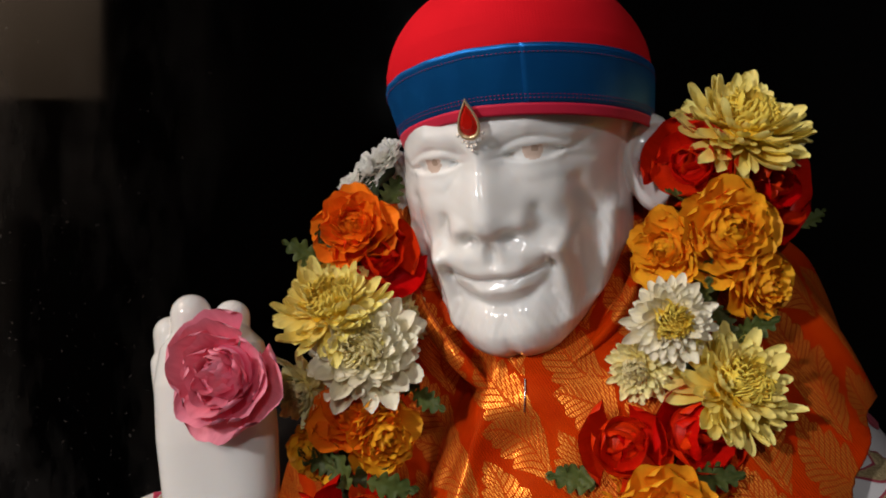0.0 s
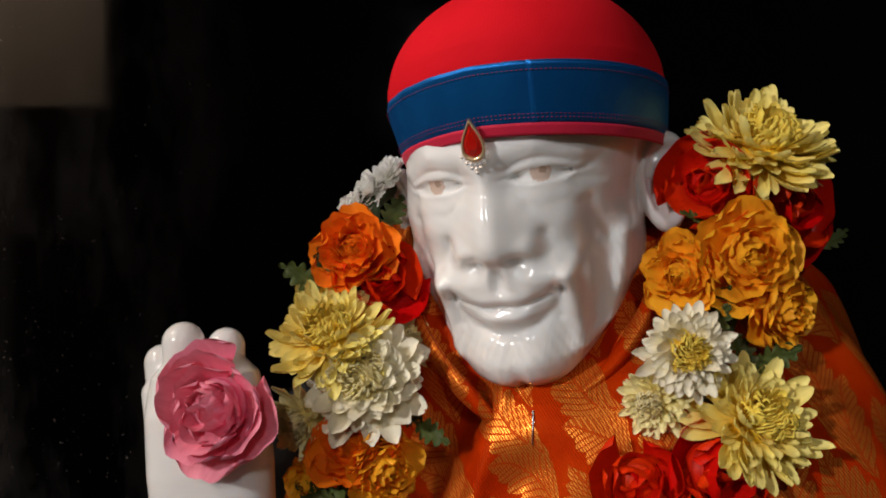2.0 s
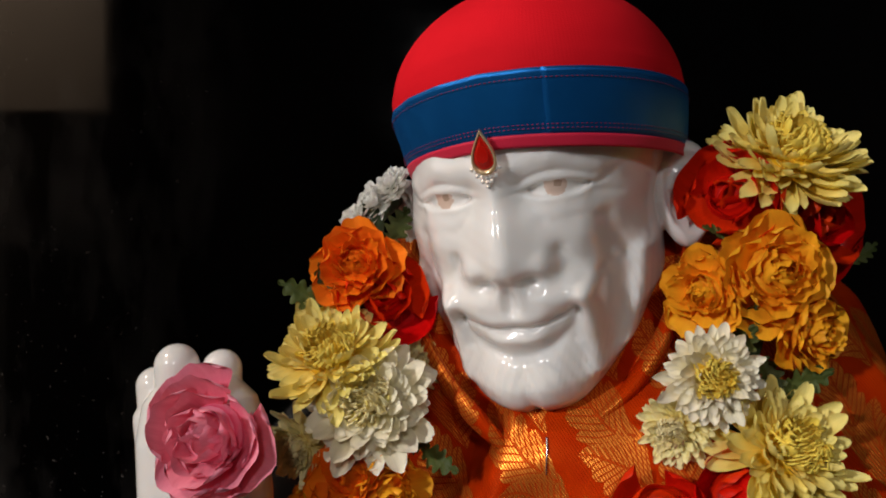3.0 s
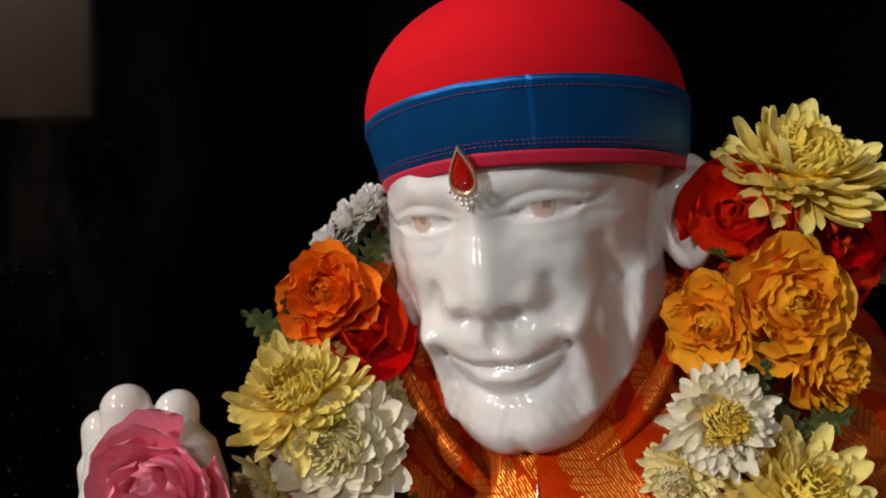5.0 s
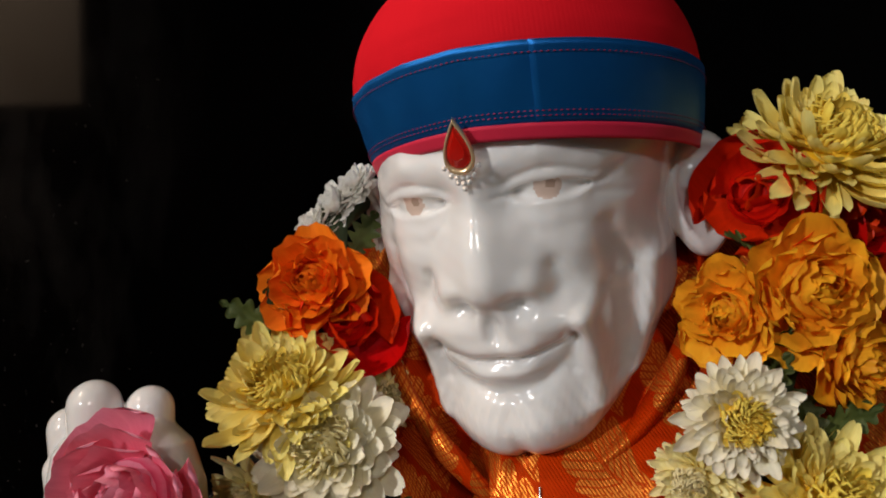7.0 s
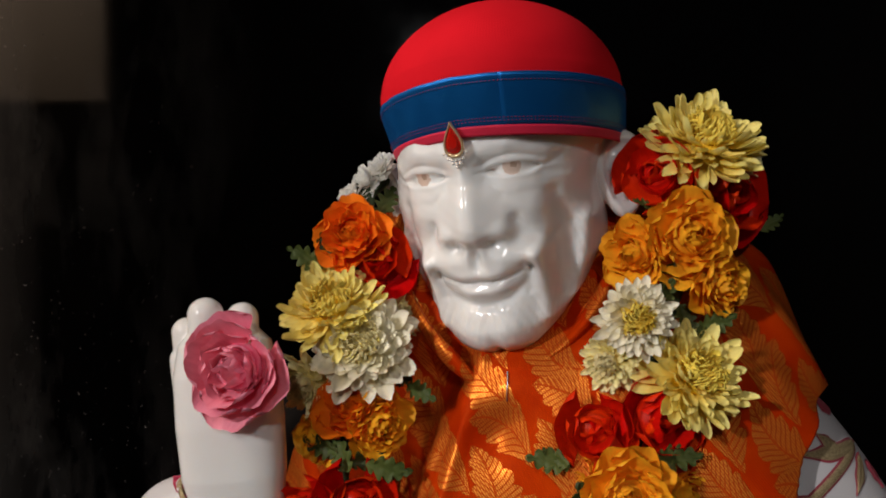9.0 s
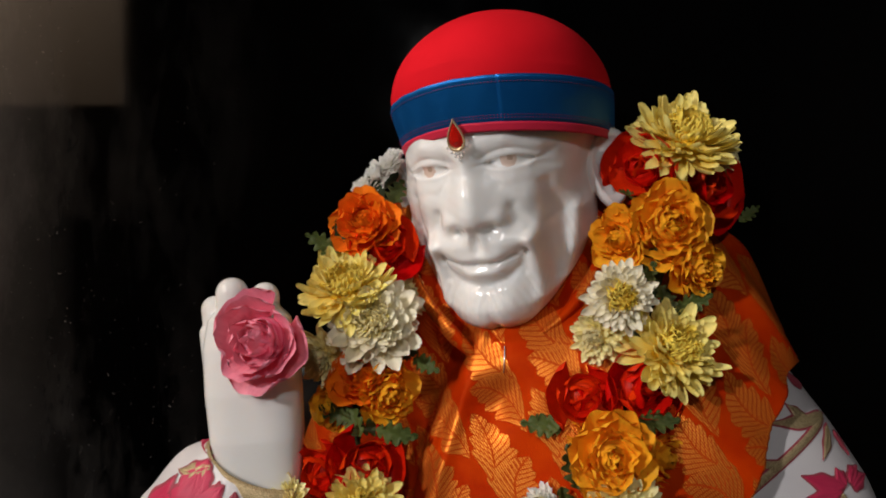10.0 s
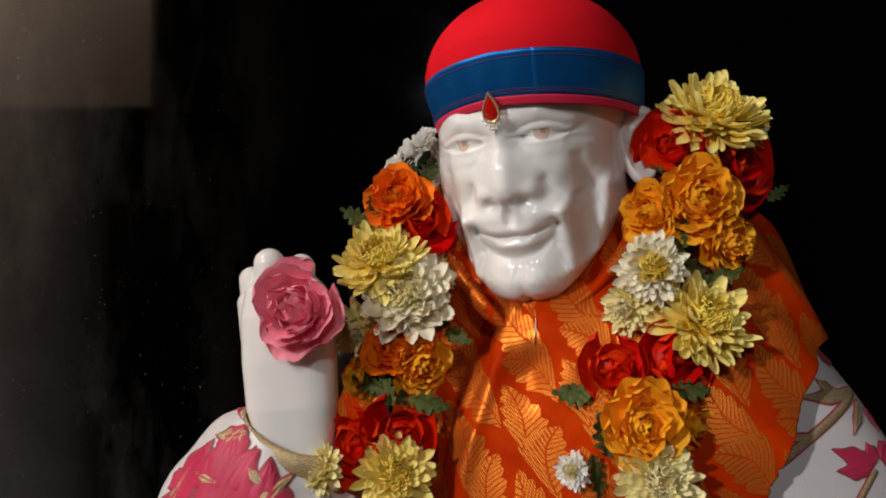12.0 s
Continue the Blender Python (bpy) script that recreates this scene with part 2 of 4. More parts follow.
def grid_mesh(name, V, close_u=False, uv=True):
    """A mesh from an array of points [rows, columns, 3], with UVs in 0..1."""
    V = np.asarray(V, float)
    r, c = V.shape[:2]
    i = np.arange(r * c).reshape(r, c)
    if close_u:
        j = np.roll(i, -1, axis=1)
        q = np.stack([i[:-1], j[:-1], j[1:], i[1:]], -1).reshape(-1, 4)
    else:
        q = np.stack([i[:-1, :-1], i[:-1, 1:], i[1:, 1:], i[1:, :-1]], -1).reshape(-1, 4)
    me = bpy.data.meshes.new(name)
    me.from_pydata(V.reshape(-1, 3).tolist(), [], q.tolist())
    if uv:
        layer = me.uv_layers.new(name="UVMap")
        vi = np.zeros(len(me.loops), int)
        me.loops.foreach_get("vertex_index", vi)
        uu, vv = (vi % c) / (c - 1), (vi // c) / (r - 1)
        layer.data.foreach_set("uv", np.stack([uu, vv], -1).ravel())
    return me


def thick(me, d):
    """Give a sheet a real thickness d along its normals."""
    bm = bmesh.new()
    bm.from_mesh(me)
    bmesh.ops.recalc_face_normals(bm, faces=bm.faces)
    bmesh.ops.solidify(bm, geom=bm.faces[:], thickness=d)
    bm.to_mesh(me)
    bm.free()
    return me


def curve_ob(name, pts, radius, material, parent=None, label=""):
    """A round tube through points."""
    pts = [Vector(p) for p in pts]
    rows = []
    for k, p in enumerate(pts):
        d = (pts[min(k + 1, len(pts) - 1)] - pts[max(k - 1, 0)]).normalized()
        s = d.orthogonal().normalized() if k == 0 else (s - d * s.dot(d)).normalized()
        o = d.cross(s)
        rows.append([p + (s * math.cos(a) + o * math.sin(a)) * radius for a in np.linspace(0, 2 * math.pi, 9)[:-1]])
    return data_ob(name, grid_mesh(name, rows, True, False), material, parent, label)


def box(bm, x0, x1, y0, y1, z0, z1):
    bmesh.ops.create_cube(bm, size=1, matrix=Matrix.Translation(((x0 + x1) / 2, (y0 + y1) / 2, (z0 + z1) / 2)) @ Matrix.Diagonal((x1 - x0, y1 - y0, z1 - z0, 1)))
    return bm


def soft_interp(x, xp, fp, width):
    """Piecewise linear curve, rounded over a width."""
    xp, fp = np.array(xp, float), np.array(fp, float)
    o = np.argsort(xp)
    return sum(w * np.interp(np.asarray(x) + d * width, xp[o], fp[o]) for d, w in zip(np.linspace(-1, 1, 9), np.hanning(11)[1:-1] / np.hanning(11).sum()))


def gauss(x, z, x0, z0, sx, sz, turn=0.0):
    c, s = math.cos(radians(turn)), math.sin(radians(turn))
    u, v = (x - x0) * c + (z - z0) * s, -(x - x0) * s + (z - z0) * c
    return np.exp(-((u / sx) ** 2 + (v / sz) ** 2) / 2)


def seg(x, z, a, b, width):
    """Gaussian ridge along a segment."""
    (ax, az), (bx, bz) = a, b
    L = (bx - ax) ** 2 + (bz - az) ** 2
    t = np.clip(((x - ax) * (bx - ax) + (z - az) * (bz - az)) / L, 0, 1)
    d2 = (x - ax - t * (bx - ax)) ** 2 + (z - az - t * (bz - az)) ** 2
    return np.exp(-d2 / (2 * width * width))


# ---- the shrine: walls, floor ----
def wall(name, x0, x1, y0, y1, z0, z1, material, label):
    ob = mesh_ob(name, box(bmesh.new(), x0, x1, y0, y1, z0, z1), material, smooth=False)
    return tagged(ob, label, "wall", kind="structure")


wall("wall_granite", -1.6, 1.6, 0.605, 0.70, 0, 2.6, M_GRANITE, "polished black granite wall with dust specks and a painted dim reflection behind the statue")
wall("wall_left", -1.7, -1.6, -2.2, 0.70, 0, 2.6, M_SIDE, "plain brown painted side wall")
wall("wall_right", 1.6, 1.7, -2.2, 0.70, 0, 2.6, M_WALL, "plain dark painted side wall")
wall("wall_behind", -1.7, 1.7, -2.3, -2.2, 0, 2.6, M_WALL, "plain dark painted rear wall")
tagged(mesh_ob("floor", box(bmesh.new(), -1.7, 1.7, -2.3, 0.7, -0.1, 0), M_FLOOR, smooth=False), "plain grey-brown stone floor", "floor", kind="structure")
tagged(mesh_ob("ceiling", box(bmesh.new(), -1.7, 1.7, -2.3, 0.7, 2.6, 2.7), M_WALL, smooth=False), "plain dark ceiling", "ceiling", kind="structure")
bm = box(bmesh.new(), -0.36, 0.44, 0.30, 0.60, 0, 0.78)
bmesh.ops.bevel(bm, geom=bm.edges[:], offset=0.01, segments=2, affect="EDGES")
tagged(mesh_ob("plinth", bm, M_FLOOR, smooth=False), "plain stone plinth under the seated statue", "plinth")
# cream panel of the doorway beside the camera, mirrored in the granite
bm = box(bmesh.new(), -1.598, -0.832, -0.52, -0.49, 1.566, 2.598)
tagged(mesh_ob("wall_panel", bm, M_CREAM, smooth=False), "cream painted hanging wall panel beside the shrine", "wall panel", kind="structure")

# ---- statue ----
HX, HY, HZ = Vector((0.944, -0.315, 0.098)), Vector((0.280, 0.922, 0.2675)), Vector((-0.1746, -0.2251, 0.9586))
HEAD_M = Matrix(((HX.x, HY.x, HZ.x, 0.020), (HX.y, HY.y, HZ.y, 0.363), (HX.z, HY.z, HZ.z, 1.2475), (0, 0, 0, 1)))


def world_pts(V, m):
    m = np.array(m)
    return V @ m[:3, :3].T + m[:3, 3]


def face_relief(x, z):
    """How far the face stands forward of the plain head, in millimetres, symmetrical in x except the chin's cleft."""
    a = np.abs(x)
    # broad nose with a rounded tip and full wings
    w = soft_interp(z, [14, 2, -10, -22, -33, -44], [8.5, 8, 9.5, 13, 15, 12.5], 4)
    h = soft_interp(z - 6.5 * np.clip(a / 16, 0, 1.3) ** 2, [15, 6, -8, -21, -30, -37, -43, -49], [0, 3.6, 8, 13, 16, 14, 7, 0], 4)
    d = h * np.exp(-(a / w) ** 2.05) + 3.0 * gauss(a, z, 0, -18, 17, 15)
    d += 7.5 * gauss(a, z, 17.5, -35.5, 5.0, 5.0) - 2.2 * seg(a, z, (24.5, -29), (25, -40), 2.4)
    d -= 3.5 * gauss(a, z, 9, -41.5, 3.6, 2.0)
    # brow, socket, eye with heavy lids
    d += 2.0 * seg(a, z, (9, 11), (28, 15), 5) + 1.8 * seg(a, z, (28, 14), (46, 7), 4)
    d -= 5.4 * gauss(a, z, 24, 1, 13, 7.5) + 3.0 * gauss(a, z, 13.5, 1, 4, 6)
    u = (a - 27) / 15.5
    env = np.clip(1 - u * u, 0, 1)
    zc = z + 1.6 + 0.9 * u
    hu, hl = 4.7 * env, 3.6 * env
    dist = np.where(zc > 0, zc - hu, -zc - hl)
    inside = 1 / (1 + np.exp(dist / 0.45))
    near = np.exp(-(u / 1.15) ** 6)
    d += inside * near * (4.4 - 0.045 * ((a - 27) ** 2 + zc ** 2))
    d += (1 - inside) * near * 5.6 * np.exp(-np.clip(dist, 0, 99) / 4.6)
    d -= 1.3 * near * np.exp(-((dist - 4.4) / 0.9) ** 2) * (zc > 0)
    d += 0.9 * seg(a, z, (16, -11), (37, -11.5), 3.2) - 0.7 * seg(a, z, (15, -9), (20, -14), 1.2) - 0.35 * seg(a, z, (20, -15.5), (37, -16), 1.8)
    d -= 0.7 * seg(a, z, (43, -3), (55, 2), 1.3) + 0.6 * seg(a, z, (43, -6), (54, -10), 1.2)
    # cheeks, folds, sunken hollow
    d += 4.8 * gauss(a, z, 35, -24, 12, 10)
    d -= 2.4 * seg(a, z, (25, -32), (33, -43), 2.6) + 3.4 * seg(a, z, (45, -20), (49, -42), 3.0)
    d -= 3.4 * seg(a, z, (42.5, -46), (41, -86), 2.6)
    d -= 10.5 * gauss(a, z, 50, -58, 7, 19)
    d += 6.5 * seg(a, z, (61, -44), (50, -94), 3.8)
    # moustache, full above the mouth and drooping past its corners
    d += 6.2 * gauss(a, z, 15, -50.5, 13, 5.2) + 5.6 * gauss(a, z, 33, -50, 6, 6.5) + 5.2 * seg(a, z, (35, -52), (34.5, -92), 3.8)
    d += 1.8 * gauss(a, z, 4.6, -47.5, 1.9, 5.5) - 2.2 * gauss(a, z, 0, -47.5, 2.0, 5.5)
    lip = -63.5 + 3.6 * (a / 27) ** 2 - 1.2 * gauss(a, z, 10, -63, 6, 9)
    win = 1 / (1 + np.exp((a - 25.5) / 1.2))
    d += 3.8 * np.exp(-((z - lip - 4.6) / 4.4) ** 2) * np.exp(-(a / 19) ** 4)
    d -= 2.4 * np.exp(-((z - lip) / 1.0) ** 2) * win
    d += 4.6 * np.exp(-((z - lip + 6.2 - 1.5 * (a / 20) ** 2) / 4.4) ** 2) * np.exp(-(a / 14.5) ** 4)
    d -= 4.2 * gauss(a, z, 28, -59.5, 2.0, 2.8) + 2.2 * seg(a, z, (28.5, -61), (26, -74), 1.9)
    under = -80 + 13 * (a / 27) ** 2
    d -= 2.2 * np.exp(-((z - under) / 3.4) ** 2) * win
    # chin
    d += 6.5 * gauss(a, z, 10, -99, 13, 11)
    d -= 3.4 * gauss(x, z, 1.5, -113, 2.4, 7)
    # carved strands of the short beard along jaw, chin and moustache
    strands = np.sin(1.25 * a + 0.45 * z + 1.6 * np.sin(z * 0.15) + 1.2 * np.sin(x * 0.23)) + 0.5 * np.sin(2.3 * a - 0.5 * z + 2 * np.sin(z * 0.11))
    beard = gauss(a, z, 57, -68, 6, 22) + 0.9 * gauss(a, z, 36, -92, 9, 12) + 0.55 * gauss(a, z, 8, -90, 16, 8)
    d += 0.34 * strands * np.clip(beard, 0, 1)
    # slight unevenness of the hand-cut surface
    d += 0.34 * np.sin(0.23 * x + 0.8 * np.sin(0.11 * z)) * np.sin(0.19 * z + 1.3 + 0.7 * np.sin(0.13 * x)) + 0.10 * np.sin(0.61 * x + 0.4 * z) * np.sin(0.53 * z - 0.2 * x)
    return d


def head_points():
    th = np.linspace(-1, 1, 420)
    th = np.pi * np.sign(th) * (0.55 * np.abs(th) + 0.45 * np.abs(th) ** 3)
    z0 = np.concatenate([np.linspace(72, 24, 22)[:-1], np.linspace(24, -119, 300)])
    T, Zg = np.meshgrid(th, z0)
    W = soft_interp(Zg, [72, 50, 30, 8, -20, -45, -72, -96, -110, -117, -119], [40, 58, 68, 70, 69, 68, 63, 54, 45, 33, 20], 5)
    front = soft_interp(Zg, [72, 40, 17, 6, -5, -30, -45, -60, -78, -95, -106, -114, -119], [14, -2, -8.2, -9.0, -5, -4, -6, -9, -5, -6, -2, 8, 26], 4)
    W = W + (T > 0) * soft_interp(Zg, [-30, -50, -72, -96, -112, -119], [0, 2, 5, 5.5, 5, 3], 5) * np.sin(np.abs(T)) ** 2
    yc = 80.0
    F = yc - front
    x = W * np.sin(T) + soft_interp(Zg, [30, 12, -20], [11, 10, 0], 6) * np.clip(1.2 - np.cos(T), 0, 1)
    y = np.where(np.cos(T) > 0, yc - F * np.cos(T), yc - 90 * np.cos(T) * np.clip((Zg + 150) / 150, 0.2, 1))
    z = Zg + 0.07 * np.minimum(Zg + 85, 0) + np.clip(y - 12, 0, 70) * soft_interp(Zg, [-30, -70, -119], [0, 0.12, 0.62], 6)
    rel = face_relief(x, Zg) * np.clip(np.cos(T) * 2.2, 0, 1)
    y = y - rel
    # flat sides take part of the relief outwards
    return np.stack([x, y, z], -1) * 0.001, np.abs(x), Zg, T


def ear_points(side):
    r, p = np.meshgrid(np.linspace(0, 1, 26), np.linspace(0, 2 * np.pi, 48, endpoint=False), indexing="ij")
    ex = 17 * (1 + 0.25 * np.sin(p)) * r * np.cos(p)
    ez = 29 * r * np.sin(p)
    bump = 3.2 * np.exp(-((r - 0.84) / 0.12) ** 2) + 2.5 * np.exp(-((r - 0.5) / 0.1) ** 2) * (np.sin(p + 0.6) > -0.3) - 4 * np.exp(-(r / 0.35) ** 2)
    lobe = np.exp(-((ez + 24) / 9) ** 2) * 3
    ey = -(bump * (1 - 0.8 * lobe / 3) + lobe) * (r < 0.999) + 4 * r ** 8
    back = np.stack([ex * 0.9, ey * 0 + 9, ez * 0.95], -1)[::-1]
    V = np.concatenate([np.stack([ex, ey, ez], -1), back])
    c, s = math.cos(radians(28)), math.sin(radians(28))
    x = V[..., 0] * c - V[..., 1] * s
    y = V[..., 0] * s + V[..., 1] * c
    return np.stack([side * ((83 if side > 0 else 72) + x * (1 if side > 0 else 0.6)), 66 + y, -25 + V[..., 2]], -1) * 0.001


def add_grid(verts, faces, V, close=True):
    r, c = V.shape[:2]
    i = np.arange(r * c).reshape(r, c) + sum(len(v) for v in verts)
    j = np.roll(i, -1, axis=1)
    q = np.stack([i[:-1], j[:-1], j[1:], i[1:]], -1) if close else np.stack([i[:-1, :-1], i[:-1, 1:], i[1:, 1:], i[1:, :-1]], -1)
    verts.append(V.reshape(-1, 3))
    faces.append(q.reshape(-1, 4))


def tube_rows(path, radii, n=32, flat=1.0, side=(1, 0, 0), square=1.0):
    """Closed tube with rounded ends through points; radii across, times flat in depth; square below 1 flattens its faces."""
    def bulge(v):
        return math.copysign(abs(v) ** square, v)
    P, rows = [Vector(p) for p in path], []
    for k, p in enumerate(P):
        d = (P[min(k + 1, len(P) - 1)] - P[max(k - 1, 0)]).normalized()
        s = (Vector(side) - d * d.dot(Vector(side))).normalized()
        o = d.cross(s)
        rows.append([p + s * radii[k] * bulge(math.cos(a)) + o * radii[k] * flat * bulge(math.sin(a)) for a in np.linspace(0, 2 * math.pi, n, endpoint=False)])
    return np.array([[list(v) for v in r] for r in rows])


def capsule(a, b, r0, r1, n=24, flat=1.0, side=(1, 0, 0)):
    a, b = Vector(a), Vector(b)
    d = (b - a).normalized()
    path, rad = [], []
    for t in np.linspace(0, np.pi / 2, 8):
        path.append(a - d * r0 * math.cos(t)), rad.append(max(r0 * math.sin(t), 1e-5))
    for t in np.linspace(0, 1, 8)[1:-1]:
        path.append(a.lerp(b, t)), rad.append(r0 + (r1 - r0) * t)
    for t in np.linspace(np.pi / 2, 0, 10):
        path.append(b + d * r1 * math.cos(t)), rad.append(max(r1 * math.sin(t), 1e-5))
    return tube_rows(path, rad, n, flat, side)


def build_statue():
    verts, faces = [], []
    V, ax, zg, T = head_points()
    add_grid(verts, faces, world_pts(V, HEAD_M))
    for side in (-1, 1):
        add_grid(verts, faces, world_pts(ear_points(side), HEAD_M))
    add_grid(verts, faces, tube_rows([(0.05, 0.50, 1.02), (0.05, 0.485, 1.12), (0.055, 0.47, 1.2), (0.06, 0.46, 1.25)], [0.09, 0.062, 0.058, 0.055]))
    # seated torso under the clothes
    z = np.linspace(0.785, 1.19, 24)
    t = np.linspace(0, 2 * np.pi, 48, endpoint=False)
    V = np.array([[torso(a, zz, -0.014) for a in t] for zz in z])
    add_grid(verts, faces, V)
    # raised forearm and hand: palm slab, thumb side, four fingers
    palm = [(-0.115, 0.388, 0.97), (-0.116, 0.386, 1.02), (-0.1178, 0.383, 1.045), (-0.1203, 0.381, 1.07), (-0.1222, 0.380, 1.10), (-0.1240, 0.380, 1.13), (-0.1255, 0.381, 1.148), (-0.126, 0.383, 1.158), (-0.126, 0.384, 1.163)]
    add_grid(verts, faces, tube_rows(palm, [0.020, 0.0225, 0.0268, 0.0308, 0.0318, 0.0312, 0.027, 0.018, 0.0005], 64, 0.60, square=0.72))
    for a, b, r0, r1 in (((-0.1440, 0.382, 1.075), (-0.1522, 0.384, 1.1375), 0.0085, 0.0078),
                         ((-0.146, 0.384, 1.12), (-0.1510, 0.388, 1.1535), 0.0095, 0.0092),
                         ((-0.134, 0.380, 1.12), (-0.1372, 0.381, 1.1645), 0.0105, 0.0108),
                         ((-0.117, 0.382, 1.12), (-0.1165, 0.386, 1.1620), 0.0105, 0.0098)):
        add_grid(verts, faces, capsule(a, b, r0, r1))
    # upper arm and elbow inside the sleeve
    add_grid(verts, faces, capsule((-0.02, 0.47, 0.90), (-0.10, 0.43, 0.86), 0.045, 0.04))
    add_grid(verts, faces, capsule((-0.10, 0.43, 0.86), (-0.114, 0.389, 0.99), 0.04, 0.024))
    rough = bpy.data.meshes.new("statue")
    rough.from_pydata(np.concatenate(verts).tolist(), [], np.concatenate(faces).tolist())
    bm = bmesh.new()
    bm.from_mesh(rough)
    bmesh.ops.holes_fill(bm, edges=[e for e in bm.edges if e.is_boundary])
    bmesh.ops.recalc_face_normals(bm, faces=bm.faces)
    bm.to_mesh(rough)
    bm.free()
    # carve all of it out of one block
    block = new("block", rough)
    mod = block.modifiers.new("fuse", "REMESH")
    mod.mode, mod.voxel_size = "VOXEL", 0.0009
    mod = block.modifiers.new("polish", "SMOOTH")
    mod.factor, mod.iterations = 0.5, 1
    me = bpy.data.meshes.new_from_object(block.evaluated_get(bpy.context.evaluated_depsgraph_get()))
    bpy.data.objects.remove(block)
    me.name = "statue"
    me.materials.clear()
    for m in (M_MARBLE, M_IRIS, M_PUPIL):
        me.materials.append(m)
    # tinted irises
    C = np.zeros(len(me.polygons) * 3)
    me.polygons.foreach_get("center", C)
    inv = np.array(HEAD_M.inverted())
    L = (C.reshape(-1, 3) @ inv[:3, :3].T + inv[:3, 3]) * 1000
    idx = np.zeros(len(me.polygons), int)
    for side in (-1, 1):
        r = np.hypot(L[:, 0] - side * 27, L[:, 2] - 0.2)
        front = (L[:, 1] < 20) & (L[:, 2] < 2.6)
        idx[(r < 5.0) & front] = 1
        idx[(np.hypot(L[:, 0] - side * 27 - 1.3, L[:, 2] - 1.0) < 1.9) & front] = 2
    me.polygons.foreach_set("material_index", idx)
    ob = data_ob("statue", me, None)
    return tagged(ob, "polished white marble statue of a seated bearded man, one hand raised", "statue")


# ---- garments ----
TX, TY = Vector((0.94, -0.34, 0)), Vector((0.34, 0.94, 0))


@functools.lru_cache(None)
def torso_size(z):
    """Half width and half depth of the robed body at a height."""
    w = soft_interp(z, [1.25, 1.225, 1.2, 1.15, 1.115, 1.074, 1.035, 1.0, 0.9, 0.78], [0.06, 0.14, 0.175, 0.2, 0.217, 0.248, 0.272, 0.284, 0.297, 0.305], 0.012)
    b = soft_interp(z, [1.25, 1.22, 1.18, 1.12, 1.05, 0.95, 0.78], [0.05, 0.065, 0.082, 0.098, 0.115, 0.13, 0.14], 0.012)
    return float(w), float(b)


def torso(a, z, off=0.0):
    """Point of the robe's surface: a = 0 in front, pi / 2 on the statue's left shoulder."""
    w, b = torso_size(float(z))
    # the cloth falls back towards the neck
    off -= 0.028 / (1 + math.exp(-(z - 1.152) / 0.010)) * math.exp(-((a - 0.4 if a < math.pi else a - 0.4 - 2 * math.pi) / 0.55) ** 2)
    # it hangs slack beside the overlapping front
    side = a if a < math.pi else a - 2 * math.pi
    edge = float(np.interp(z, [1.02, 1.095, 1.134], [-0.10, 0.0, 0.12]))
    slack = 1 / (1 + math.exp(min(50.0, (side - edge + 0.03) / 0.025))) / (1 + math.exp(-(side + 1.25) / 0.08)) / (1 + math.exp((z - 1.135) / 0.008))
    off -= 0.034 * slack
    w, b = w + off, b + off
    s, c = math.sin(a), math.cos(a)
    if s < 0:
        w *= 0.62
    p, q = w * math.copysign(abs(s) ** 0.9, s), b * math.copysign(abs(c) ** 0.9, c)
    return (0.045 + TX.x * p - TY.x * q, min(0.505 + TX.y * p - TY.y * q, 0.592), z)


def build_robe():
    robe = tagged(new("robe"), "white satin robe with pink and gold floral embroidery", "robe")
    z = np.linspace(0.783, 1.235, 70)
    t = np.linspace(0, 2 * np.pi, 120, endpoint=False)
    V = np.array([[torso(a, zz, 0.0016 * math.sin(9 * a + 14 * zz) * (1.25 - zz) * 4) for a in t] for zz in z])
    data_ob("body", grid_mesh("robe_body", V, True), M_ROBE, robe)
    path = [(-0.10, 0.46, 0.80), (-0.135, 0.435, 0.90), (-0.14, 0.415, 0.96), (-0.137, 0.402, 1.0), (-0.131, 0.392, 1.03), (-0.121, 0.386, 1.05)]
    rad = [0.12, 0.116, 0.099, 0.079, 0.056, 0.033]
    P = np.array(path)
    s = np.linspace(0, 5, 50)
    path = [tuple(soft_interp(v, range(6), P[:, k], 0.35) for k in range(3)) for v in s]
    rows = tube_rows(path, [float(soft_interp(v, range(6), rad, 0.35)) for v in s], 72, 0.8)
    a = np.linspace(0, 2 * np.pi, 72, endpoint=False)
    fold = 1 + 0.03 * np.sin(7 * a + 3 * s[:, None]) * (s[:, None] / 5)
    rows = rows.mean(1, keepdims=True) + (rows - rows.mean(1, keepdims=True)) * fold[..., None]
    data_ob("sleeve", grid_mesh("sleeve", rows, True), M_ROBE, robe)
    # gold cuff
    c = []
    for k in range(60):
        q = 2 * math.pi * k / 60
        c.append((-0.120 + 0.0335 * math.cos(q), 0.385 - 0.0245 * math.sin(q), 1.046 - 0.012 * math.cos(q) - 0.010 * math.sin(q)))
    c = np.array(c)
    prof = [(0, 0.008), (0.0032, 0.005), (0.0042, 0), (0.0032, -0.005), (0, -0.008)]
    mid = c.mean(0)
    rows = [c + (c - mid) * np.array([1, 1, 0]) / 0.037 * dx + np.array([0, 0, dz]) for dx, dz in prof]
    data_ob("cuff", thick(grid_mesh("cuff", rows, True), 0.001), M_GOLD, robe, "glittering gold braid cuff")
    return robe


